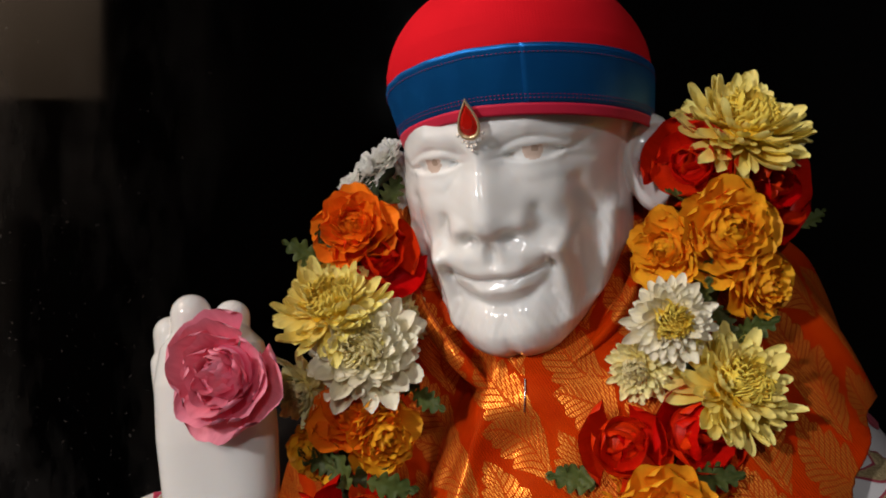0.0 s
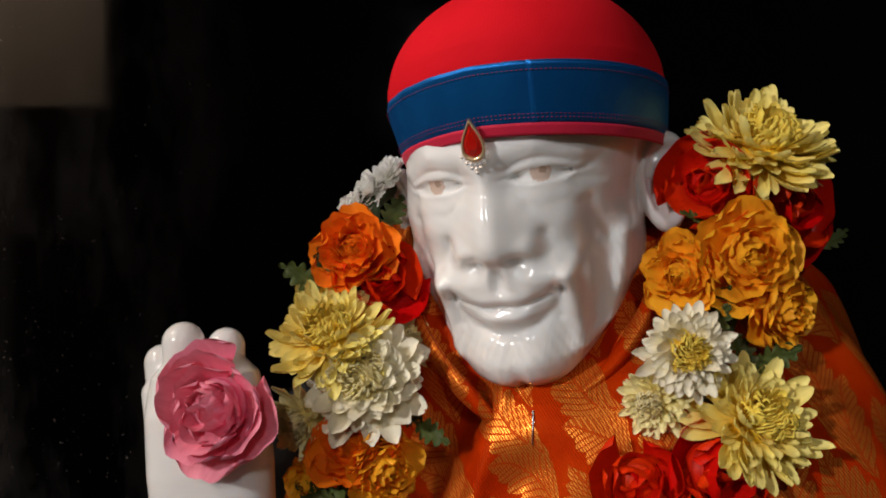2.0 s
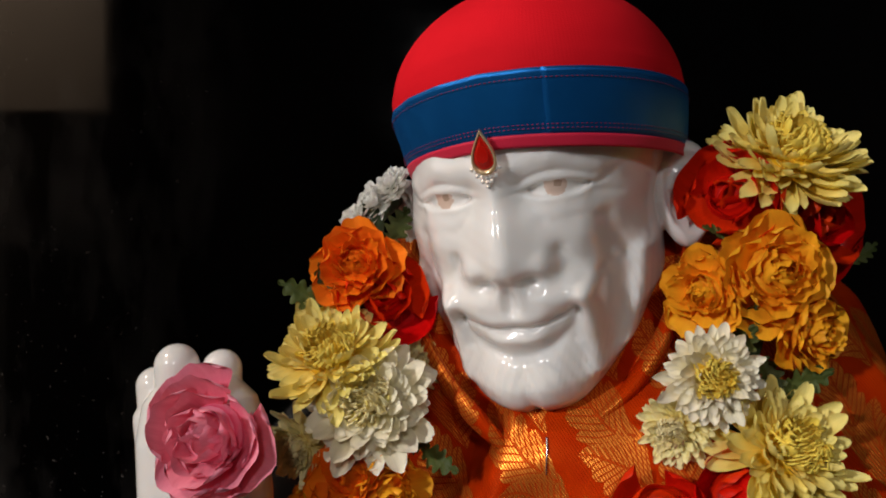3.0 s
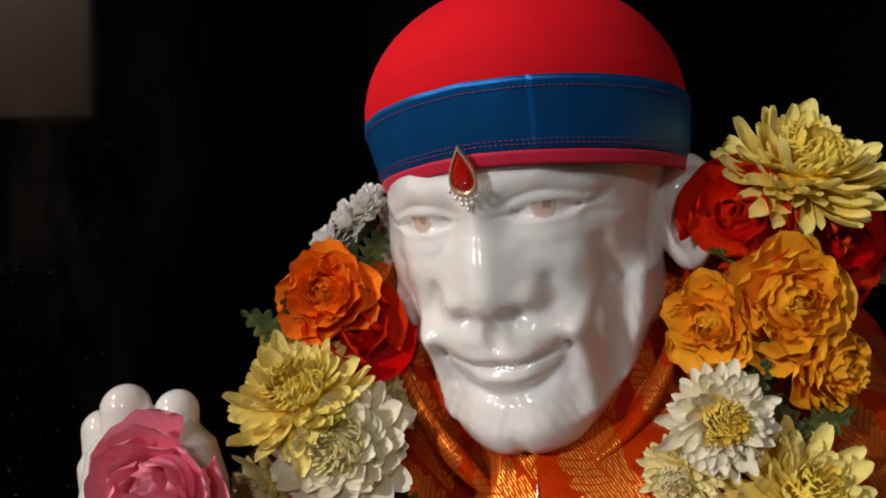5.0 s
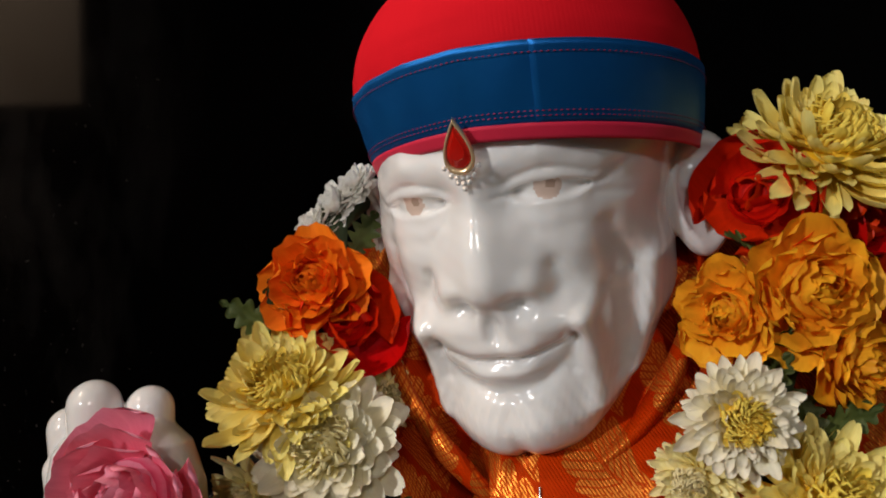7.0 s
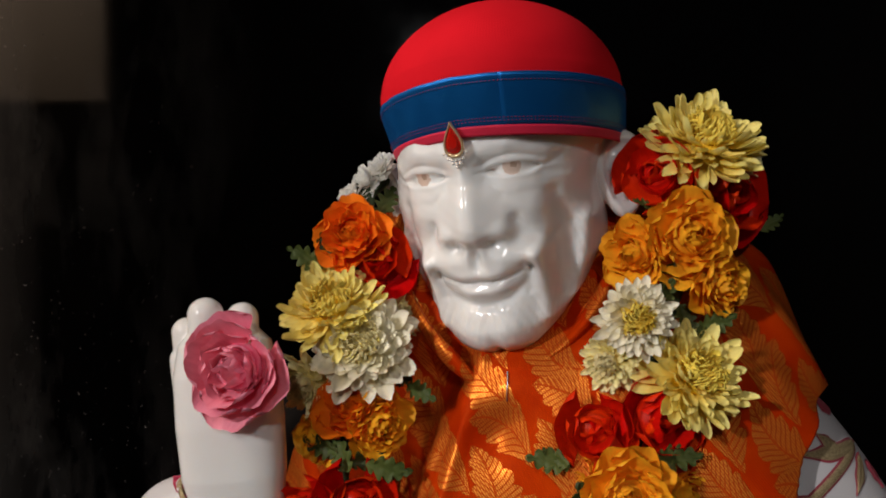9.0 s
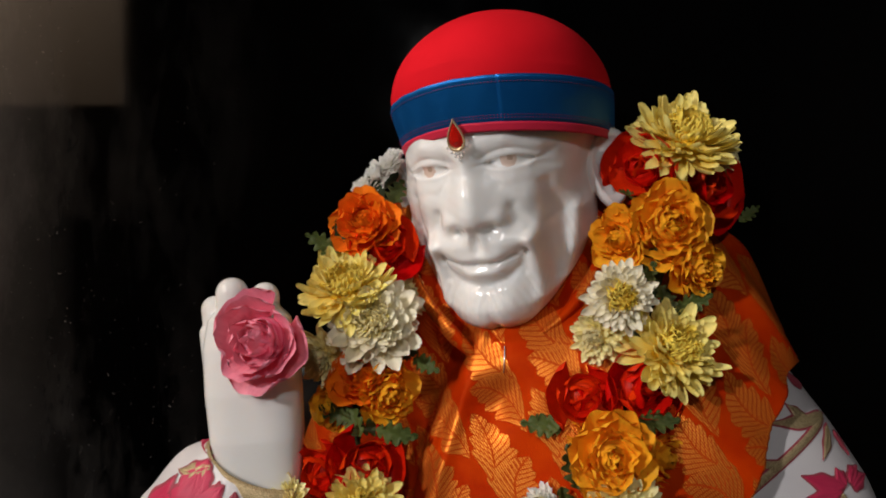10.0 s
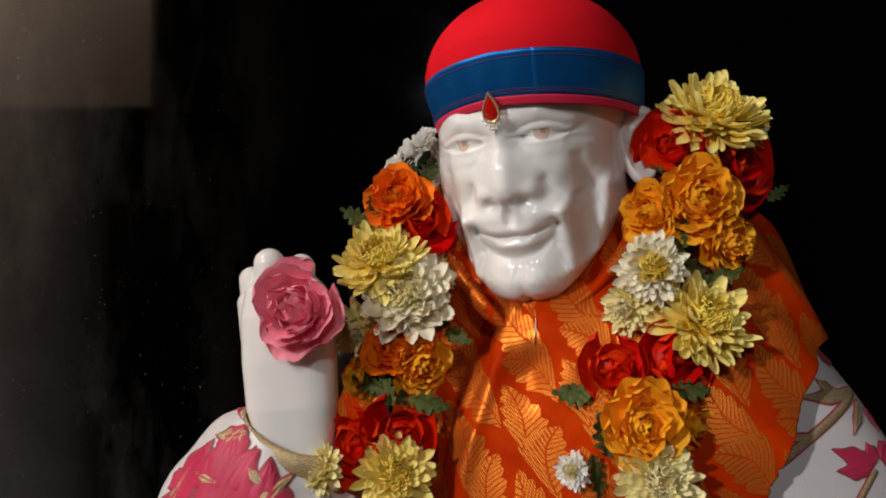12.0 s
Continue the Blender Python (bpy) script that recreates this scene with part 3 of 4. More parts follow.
def scarf_edge(z):
    """Angle of the scarf's outer edge, which runs from the shoulder inwards down the chest."""
    want = float(soft_interp(z, [1.118, 1.105, 1.093, 1.04, 1.012, 0.86], [0.246, 0.229, 0.217, 0.186, 0.176, 0.14], 0.004))
    a = 0.3
    while a < 1.6 and torso(a, min(z, 1.118), 0.014)[0] < want:
        a += 0.01
    return min(2.0, a + max(0.0, z - 1.112) * 14)


def build_scarf():
    rows = []
    for z in np.linspace(0.86, 1.245, 150):
        row, edge = [], scarf_edge(z)
        for u in np.linspace(-1, 1, 220):
            a = u * edge if u > 0 else u * 1.7
            fold = 0.0022 * math.sin(16 * a + 38 * (z - 1.0) + 1.5 * math.sin(6 * z)) + 0.0016 * math.sin(7 * a - 50 * z)
            # one front lies over the other: its edge runs down from the crossing, the cloth under it lies deeper
            q = torso(a, z, 0.014)[0] - float(np.interp(z, [1.02, 1.057, 1.095, 1.134], [-0.010, 0.001, 0.013, 0.028]))
            under = 1 / (1 + math.exp(max(-60.0, min(60.0, q / 0.0022))))
            low = 1 / (1 + math.exp((z - 1.135) / 0.008))
            fold -= 0.009 * under * low
            fold += 0.004 * math.exp(-((q - 0.006) / 0.005) ** 2) * low
            # crossing folds below the chin and the hollow under them
            d1 = (z - 1.118) - 0.55 * (a - 0.05)
            fold += 0.008 * math.exp(-(d1 / 0.010) ** 2) * (1 / (1 + math.exp(-(a + 0.1) / 0.05)))
            fold -= 0.009 * math.exp(-((q - 0.028) / 0.014) ** 2 - ((z - 1.092) / 0.016) ** 2)
            row.append(torso(a, z, 0.014 + 0.006 * max(0.0, math.cos(a)) ** 2 + fold))
        rows.append(row)
    ob = data_ob("scarf", thick(grid_mesh("scarf", rows), 0.0012), M_SCARF)
    # rolled collar edges that cross below the chin, with a gold border
    for path in ([(0.135, 0.455, 1.25), (0.125, 0.425, 1.215), (0.112, 0.405, 1.18), (0.09, 0.394, 1.15), (0.06, 0.388, 1.128), (0.035, 0.389, 1.112), (0.018, 0.392, 1.095), (0.008, 0.394, 1.07)],
                 [(-0.03, 0.455, 1.2), (-0.018, 0.425, 1.17), (0.0, 0.405, 1.145), (0.02, 0.396, 1.125), (0.038, 0.395, 1.11), (0.045, 0.397, 1.095)]):
        P = np.array(path)
        k = np.linspace(0, len(P) - 1, 60)
        C = np.stack([soft_interp(k, range(len(P)), P[:, j], 0.5) for j in range(3)], -1)
        R = 0.0046 + 0.0008 * np.sin(k * 3.1) - 0.003 * (k / k[-1]) ** 3
        V = tube_rows([tuple(c) for c in C], list(R), 28, 1.9)
        data_ob("collar_fold", grid_mesh("collar_fold", V, True), M_SCARF, ob)
    return tagged(ob, "orange silk brocade scarf with gold leaf pattern over the shoulders", "scarf")


def cap_point(a, v, off=0.0):
    """Cap in the head's own axes (millimetres): a = 0 in front; v = 0 rim, 1 at 32 mm above, 2 at the top."""
    cx, cy, A, B = 10.0, 84.0, 79.0, 101.0
    def ring(k):
        return cx + (A * k + off) * math.sin(a), cy - (B * k + off) * math.cos(a)
    if v <= 1:
        x, y = ring(0.928 + 0.085 * v - 0.028 * v * v)
        z = 21 - 0.25 * (y + 12) + 32 * v - 0.075 * max(x - 5, 0) * (1 - 0.55 * v)
    else:
        q = (v - 1) * math.pi / 2
        x, y = ring(0.985 * math.cos(q) ** 1.03)
        x += 7 * math.sin(q) ** 2
        x0, y0 = ring(0.985)
        z = -0.034 * max(x0 - 5, 0) * math.cos(q) + 21 - 0.25 * ((y0 + 12) * math.cos(q) + (cy + 12) * (1 - math.cos(q))) + 32 + 60 * math.sin(q)
    return x, y, z


def build_cap():
    cap = tagged(new("cap"), "red cloth cap with a blue satin band on the statue's head", "cap")
    A = np.linspace(0, 2 * np.pi, 161)[:-1]

    def strip(name, vs, off, material, label):
        V = np.array([[cap_point(a, v, off + (0.35 * math.sin(23 * a) * math.sin(5 * v) if name == "band" else 0.5 * math.sin(3 * a + 2 * v) * (v > 1.1))) for a in A] for v in vs]) * 0.001
        return data_ob(name, thick(grid_mesh(name, world_pts(V, HEAD_M), True), 0.0004 if name == "band" else 0.0009), material, cap, label)

    strip("crown", [*np.linspace(0.9, 1, 3), *np.linspace(1, 1.999, 46)[1:]], 0.0, M_RED_CLOTH, "plain red cotton crown")
    strip("band", np.linspace(0.15, 1.0, 14), 1.0, M_BLUE, "glossy blue satin band")
    V = np.array([[cap_point(a, v, 1.3) for a in np.linspace(0.24 + 0.02 * v, 2.3, 60)] for v in np.linspace(0.17, 1.0, 14)]) * 0.001
    data_ob("band_end", thick(grid_mesh("band_end", world_pts(V, HEAD_M)), 0.0004), M_BLUE, cap, "overlapping sewn end of the blue band")
    strip("edging", np.linspace(0, 0.17, 5), 1.6, M_TRIM, "crimson edging")
    verts, faces = [], []
    for v in (0.24, 0.29, 0.87):
        for k in range(230):
            a0 = 2 * math.pi * k / 230
            p = [cap_point(a0, v, 1.75), cap_point(a0 + 0.017, v + 0.004, 1.75)]
            path = [np.array(p[0]) * (1 - t) + np.array(p[1]) * t for t in (0, 0.5, 1)]
            add_grid(verts, faces, tube_rows([tuple(q) for q in path], [0.05, 0.28, 0.05], 5, side=(0, 0, 1)))
    me = bpy.data.meshes.new("stitching")
    me.from_pydata(world_pts(np.concatenate(verts) * 0.001, HEAD_M).tolist(), [], np.concatenate(faces).tolist())
    tagged(data_ob("stitching", me, M_STITCH, cap, "dark red seam stitches"), kind="stuff")
    return cap


def build_jewel():
    jewel = tagged(new("jewel_pendant"), "gilt drop pendant with red glass and small clear stones on forehead", "pendant")
    m = HEAD_M @ Matrix.Translation((0.0005, -0.0155, 0.0215)) @ pose(0, 0, 0, 96, 2, 2)
    n = 40

    def drop(k, z):
        out = []
        for i in range(n):
            t = 2 * math.pi * i / n
            x = 0.0047 * math.sin(t) * math.sin(t / 2) ** 1.3 * 1.25
            y = 0.0078 * math.cos(t)
            out.append((x * k, y * k, z))
        return out
    V = np.array([drop(1.28, 0), drop(1.34, 0.0018), drop(1.26, 0.0030), drop(1.10, 0.0030), drop(1.04, 0.001)])
    data_ob("setting", grid_mesh("setting", world_pts(V, m), True, False), M_METAL, jewel, "gilt rim")
    V = np.array([drop(1.05, 0.001), drop(0.98, 0.0022), drop(0.62, 0.0034), drop(0.6, 0.0036), drop(0.001, 0.0037)])
    data_ob("stone", grid_mesh("stone", world_pts(V, m), True, False), M_RUBY, jewel, "faceted red glass stone", False)
    for row, (cnt, y) in enumerate(((7, -0.0095), (5, -0.0118), (3, -0.0138), (1, -0.0158))):
        for i in range(cnt):
            x = (i - (cnt - 1) / 2) * 0.0021
            bm = bmesh.new()
            bmesh.ops.create_icosphere(bm, subdivisions=1, radius=0.00115, matrix=m @ Matrix.Translation((x, y + 0.0018 * (abs(x) / 0.006) ** 1.5, 0.001)))
            mesh_ob("small_stone", bm, M_STONE, jewel, smooth=False)
    return jewel


build_statue()
build_robe()
build_scarf()
build_cap()
build_jewel()


# ---- embroidery on the robe ----
from mathutils.bvhtree import BVHTree

robe = [o for o in bpy.data.objects if o.name == "robe"][0]
TREES = []
for o in robe.children:
    if o.name.split(".")[0] in ("body", "sleeve"):
        TREES.append(BVHTree.FromPolygons([v.co for v in o.data.vertices], [p.vertices for p in o.data.polygons]))


def on_robe(x, z, lift):
    """The robe's front surface at x, z, lifted along its normal."""
    best = None
    for tree in TREES:
        p, nor, _, d = tree.ray_cast(Vector((x, -0.2, z)), Vector((0, 1, 0)))
        if p and (best is None or d < best[2]):
            best = (p, nor if nor.y < 0 else -nor, d)
    return best[0] + best[1] * lift if best else None


def motif(a, b, width, material):
    """One embroidered leaf or petal from base a to tip b: a corded outline with a padded filling and a cut midrib."""
    a, b = Vector(a), Vector(b)
    d = b - a
    side = Vector((-d.y, d.x)).normalized()
    for name, grow, lift, mt in (("embroidered_outline", 1.0, 0.0006, M_OUTLINE), ("embroidered_petal", 0.76, 0.0011, material)):
        V = []
        for t in np.linspace(0, 1, 16):
            tt = 0.5 + (t - 0.5) * (grow * 0.5 + 0.5)
            w = 0.5 * width * grow * math.sin(math.pi * min(1, 0.04 + 0.95 * t ** 0.75)) * (1 + 0.12 * math.sin(t * 14))
            row = []
            for s_ in np.linspace(-1, 1, 9):
                q = a + d * tt + side * (w * s_ + 0.10 * width * math.sin(t * 3))
                row.append(on_robe(q.x, q.y, lift + 0.0007 * (1 - s_ * s_) * (abs(s_) > 0.2)))
            if None in row:
                continue
            V.append(row)
        if len(V) > 3:
            data_ob(name, grid_mesh(name, [[list(p) for p in r] for r in V]), mt, robe)


def vine(pts, r):
    P = np.array(pts)
    k = np.linspace(0, len(P) - 1, 40)
    C = np.stack([soft_interp(k, range(len(P)), P[:, j], 0.4) for j in (0, 1)], -1)
    for name, rr, lift, mt in (("embroidered_outline", r, 0.0005, M_OUTLINE), ("embroidered_stem", r * 0.66, 0.001, M_GOLD)):
        D = np.gradient(C, axis=0)
        S = np.stack([-D[:, 1], D[:, 0]], -1) / np.linalg.norm(D, axis=1)[:, None]
        V = [[on_robe(*(c + s_ * n_ * rr), lift + 0.0006 * (1 - s_ * s_)) for s_ in np.linspace(-1, 1, 7)] for c, n_ in zip(C, S)]
        V = [[list(p) for p in row] for row in V if None not in row]
        if len(V) > 3:
            data_ob(name, grid_mesh(name, V), mt, robe)


vine([(0.1946, 1.0397), (0.2088, 1.0487), (0.2246, 1.0578), (0.2471, 1.0710), (0.2640, 1.0800)], 0.0034)
vine([(0.1850, 1.0575), (0.1922, 1.0570), (0.2073, 1.0553), (0.2201, 1.0548)], 0.0032)
motif((0.2660, 1.0790), (0.2130, 1.0792), 0.0100, M_GOLD)
motif((0.2470, 1.0785), (0.2315, 1.0900), 0.0080, M_GOLD)
motif((0.2640, 1.0740), (0.2510, 1.0545), 0.0085, M_GOLD)
motif((0.2690, 1.0690), (0.2770, 1.0530), 0.0065, M_OUTLINE)
motif((0.2560, 1.0960), (0.2400, 1.1080), 0.0075, M_OUTLINE)
motif((0.2139, 1.0870), (0.2260, 1.0975), 0.0075, M_PINKCLOTH)
motif((0.2650, 1.0380), (0.2326, 1.0480), 0.0130, M_PINKCLOTH)
motif((0.2656, 1.0385), (0.2600, 1.0500), 0.0120, M_PINKCLOTH)
motif((0.2687, 1.0390), (0.2815, 1.0470), 0.0120, M_PINKCLOTH)
motif((0.2703, 1.0370), (0.2890, 1.0400), 0.0110, M_PINKCLOTH)
motif((0.2616, 1.0360), (0.2335, 1.0350), 0.0120, M_PINKCLOTH)
vine([(0.2350, 1.0000), (0.2480, 1.0180), (0.2640, 1.0350)], 0.0028)
motif((-0.163, 1.019), (-0.153, 1.050), 0.0264, M_PINKCLOTH)
motif((-0.154, 1.019), (-0.135, 1.044), 0.0264, M_PINKCLOTH)
motif((-0.180, 1.019), (-0.169, 1.038), 0.0220, M_PINKCLOTH)
motif((-0.131, 1.019), (-0.124, 1.031), 0.0176, M_PINKCLOTH)
motif((-0.145, 1.053), (-0.169, 1.050), 0.0114, M_GOLD)
motif((-0.146, 1.063), (-0.163, 1.062), 0.0079, M_PINKCLOTH)
motif((-0.192, 1.023), (-0.203, 1.012), 0.0132, M_PINKCLOTH)
motif((-0.150, 1.038), (-0.148, 1.057), 0.0158, M_PINKCLOTH)
motif((-0.161, 1.024), (-0.180, 1.028), 0.0088, M_GOLD)
motif((-0.131, 1.024), (-0.143, 1.035), 0.0079, M_GOLD)
motif((-0.175, 0.985), (-0.145, 1.052), 0.030, M_PINKCLOTH)
motif((-0.155, 0.985), (-0.138, 1.046), 0.030, M_PINKCLOTH)
motif((-0.165, 1.040), (-0.146, 1.058), 0.012, M_PINKCLOTH)
motif((-0.205, 0.975), (-0.190, 1.020), 0.022, M_PINKCLOTH)
motif((-0.125, 0.985), (-0.128, 1.040), 0.034, M_PINKCLOTH)
motif((-0.195, 1.000), (-0.168, 1.048), 0.022, M_PINKCLOTH)
motif((-0.150, 0.990), (-0.112, 1.030), 0.020, M_GOLD)
motif((-0.205, 0.985), (-0.185, 1.030), 0.010, M_GOLD)

# ---- flowers ----
PETALS = {}


def strap_petal(var, wide):
    """Chrysanthemum petal, 1 long along x: broad and hollow, edges raised, tip rounded and lightly notched."""
    key = ("strap", var, wide)
    if key not in PETALS:
        rnd = random.Random(var)
        bend, cup, twist, notch = rnd.uniform(0.0, 0.5), rnd.uniform(0.2, 0.6), rnd.uniform(-0.25, 0.25), rnd.uniform(0.0, 0.07)
        V = []
        for t in (0, 0.18, 0.38, 0.58, 0.74, 0.86, 0.95, 1.0):
            w = wide * (0.42 + 0.58 * math.sin(min(t * 1.2, 1) * math.pi / 2)) * math.sqrt(max(1 - 0.9 * max(0, (t - 0.7) / 0.3) ** 2.4, 0.05))
            row = []
            for s_ in np.linspace(-1, 1, 5):
                x = t - notch * max(0, t - 0.8) * 5 * (1 - abs(s_)) - 0.05 * s_ * s_ * t
                row.append((x, s_ * w + 0.08 * twist * t * t, bend * t * t * t - 0.08 * t + cup * w * s_ * s_ + twist * w * s_ * t))
            V.append(row)
        PETALS[key] = grid_mesh("petal", V)
        PETALS[key].polygons.foreach_set("use_smooth", [True] * len(PETALS[key].polygons))
    return PETALS[key]


def cup_petal(var, wide, wrap, ruffle, curl):
    """Rose petal, 1 high along z, standing at the origin and hollow towards -x, with a rolled lip."""
    key = ("cup", var, wide, wrap, ruffle, curl)
    if key not in PETALS:
        rnd = random.Random(var + 50)
        a, b, notch = rnd.uniform(0, 6), rnd.uniform(2.5, 4.5), rnd.uniform(0, 0.07)
        V = []
        for t in np.linspace(0, 1, 10):
            w = wide * (0.22 + 0.78 * math.sin(min(1, t * 1.45) * math.pi / 2)) * math.sqrt(1 - 0.55 * max(0, (t - 0.5) / 0.5) ** 2)
            row = []
            for s_ in np.linspace(-1, 1, 11):
                f = s_ * wrap * (0.6 + 0.4 * t)
                y = w * math.sin(f) / max(math.sin(wrap), 0.3)
                x = -w * (1 - math.cos(f)) / max(math.sin(wrap), 0.3) + 0.16 * math.sin(math.pi * t) + curl * t ** 5 * (1 + 0.3 * math.sin(a + 2 * s_))
                x += ruffle * t * t * math.sin(b * s_ * 2 + a)
                z = t * (1 - 0.30 * s_ ** 4 * t) + ruffle * 0.7 * t * t * math.cos(b * s_ * 2.6 + a)  - abs(curl) * 0.3 * t ** 6
                row.append((x, y, z))
            V.append(row)
        PETALS[key] = grid_mesh("petal", V)
        PETALS[key].polygons.foreach_set("use_smooth", [True] * len(PETALS[key].polygons))
    return PETALS[key]


def petal_ob(me, material, parent, m):
    """One petal on shared mesh data; the material sits on the object."""
    if not me.materials:
        me.materials.append(material)
    ob = new("petal", me)
    ob.material_slots[0].link = "OBJECT"
    ob.material_slots[0].material = material
    ob.parent = parent
    ob.matrix_local = m
    return ob


def basis(place, facing):
    z = Vector(facing).normalized()
    m = z.to_track_quat("Z", "Y").to_matrix().to_4x4()
    m.translation = place
    return m


def heart(name, R, material, parent, m, label, spikes=120, rnd=None):
    """The flower's centre: a small dome with short curled florets."""
    verts, faces = [], []
    P, T = np.meshgrid(np.linspace(0, 2 * np.pi, 14, endpoint=False), np.linspace(0, np.pi, 9))
    add_grid(verts, faces, np.stack([0.36 * R * np.sin(T) * np.cos(P), 0.36 * R * np.sin(T) * np.sin(P), 0.24 * R * np.cos(T)], -1))
    for k in range(spikes):
        f = (k + 0.5) / spikes
        r, a = 0.40 * R * math.sqrt(f), k * 2.39996 + rnd.uniform(-0.3, 0.3)
        h = R * (0.36 - 0.06 * f) * rnd.uniform(0.75, 1.25)
        base = np.array((r * 0.6 * math.cos(a), r * 0.6 * math.sin(a), 0.0))
        top = np.array((r * math.cos(a), r * math.sin(a), h))
        inw = np.array((0.8 * r * math.cos(a + 0.2), 0.8 * r * math.sin(a + 0.2), h * 1.08))
        path = [base, base * 0.5 + top * 0.5, top, inw]
        add_grid(verts, faces, tube_rows([tuple(p) for p in path], [0.015 * R, 0.030 * R, 0.030 * R, 0.008 * R], 5, 0.5))
    me = bpy.data.meshes.new(name)
    me.from_pydata(np.concatenate(verts).tolist(), [], np.concatenate(faces).tolist())
    uv = me.uv_layers.new(name="UVMap")
    z = np.concatenate(verts)[:, 2]
    vi = np.zeros(len(me.loops), int)
    me.loops.foreach_get("vertex_index", vi)
    uv.data.foreach_set("uv", np.stack([vi * 0.013 % 1, np.clip(z[vi] / (0.42 * R), 0, 1)], -1).ravel())
    ob = data_ob(name, me, material, parent, label)
    ob.matrix_local = m
    return ob


def mum(place, R, material, centre, facing, seed, label="", wide=0.122, layers=(24, 28, 28, 26, 22, 18, 12)):
    rnd = random.Random(seed)
    head = heart("chrysanthemum", R, centre, garland, basis(place, facing), label, rnd=rnd)
    for k, count in enumerate(layers):
        f = k / (len(layers) - 1)
        for i in range(count):
            a = 2 * math.pi * (i + 0.5 * (k % 2) + rnd.uniform(-0.42, 0.42)) / count
            elev = -8 + 60 * f ** 1.25 + rnd.uniform(-13, 13)
            size = R * (0.98 - 0.56 * f) * rnd.uniform(0.8, 1.08)
            m = pose(0, 0, 0, 0, 0, math.degrees(a)) @ Matrix.Translation((R * 0.05, 0, -R * 0.12 + R * 0.16 * f)) @ pose(0, 0, 0, rnd.uniform(-15, 15), -elev, 0) @ Matrix.Diagonal((size, size * (1 + 0.35 * f), size, 1))
            petal_ob(strap_petal(rnd.randrange(10), wide), material if k < len(layers) - 2 else centre, head, m)
    return head


def rose(place, R, material, facing, seed, label="", count=26, open_=68, wide=0.5, ruffle=0.05, curl=0.16, parent=None, name="rose_bloom"):
    """A double rose: crumpled petals pressed together in the middle, broad ones round them."""
    rnd = random.Random(seed)
    verts, faces = [], []
    P, T = np.meshgrid(np.linspace(0, 2 * np.pi, 16, endpoint=False), np.linspace(0, np.pi, 10))
    add_grid(verts, faces, np.stack([0.46 * R * np.sin(T) * np.cos(P), 0.46 * R * np.sin(T) * np.sin(P), 0.34 * R * np.cos(T) - 0.34 * R], -1))
    me = bpy.data.meshes.new(name)
    me.from_pydata(verts[0].tolist(), [], faces[0].tolist())
    me.uv_layers.new(name="UVMap")
    head = data_ob(name, me, material, parent or garland, label)
    head.matrix_local = basis(place, facing)
    for i in range(count):
        f = (i + 0.5) / count
        inner = f < 0.62
        a = i * 137.5 + rnd.uniform(-24, 24)
        tilt = -4 + (open_ + 6) * f ** 1.1 + rnd.uniform(-9, 9)
        size = R * (0.58 + 0.34 * f) * rnd.uniform(0.9, 1.08)
        width = R * ((0.34 + 0.42 * f) if inner else (0.42 + 0.50 * f)) * rnd.uniform(0.85, 1.15) / 0.9
        m = pose(0, 0, 0, 0, 0, a) @ Matrix.Translation((R * (0.02 + 0.22 * f), 0, -R * (0.38 + 0.10 * f))) @ pose(0, 0, 0, rnd.uniform(-12, 12), tilt, 0) @ Matrix.Diagonal((width, width, size, 1))
        petal_ob(cup_petal(rnd.randrange(6), wide + 0.12, 0.8, ruffle * (1.7 if inner else 1.0), curl if f > 0.35 else -0.08), material, head, m)
    return head


LEAVES = {}


def leaf(place, R, turn):
    """Lobed chrysanthemum leaf, grey-green, slightly folded along its midrib."""
    rnd = random.Random(round(place[0] * 9000 + place[2] * 7000))
    var = rnd.randrange(4)
    if var not in LEAVES:
        V = []
        for t in np.linspace(0, 1, 26):
            lobe = 0.28 + 0.72 * abs(math.sin(t * math.pi * 4.4 + 0.4 + 0.3 * var)) ** 0.7
            w = 0.62 * math.sin(math.pi * (0.06 + 0.94 * t) ** 0.8) ** 0.7 * lobe if t < 1 else 0.02
            V.append([(2 * t - 0.7 + 0.16 * abs(s_) * lobe, s_ * w, 0.22 * abs(s_) * w + 0.28 * t * t * (1 if var % 2 else -0.6) + 0.05 * math.sin(9 * t + 5 * s_ + var)) for s_ in np.linspace(-1, 1, 9)])
        LEAVES[var] = grid_mesh("leaf", V)
        LEAVES[var].materials.append(M_LEAF)
        LEAVES[var].polygons.foreach_set("use_smooth", [True] * len(LEAVES[var].polygons))
    ob = new("leaf", LEAVES[var])
    ob.parent = garland
    ob.matrix_local = basis(place, (rnd.uniform(-0.5, 0.5), -1, rnd.uniform(-0.2, 0.7))) @ pose(0, 0, 0, rnd.uniform(-25, 25), rnd.uniform(-25, 25), turn) @ Matrix.Scale(R * 0.8, 4)
    return ob


garland = tagged(new("flower_garland"), "fresh garland of chrysanthemums, red and orange roses over the shoulders", "garland")
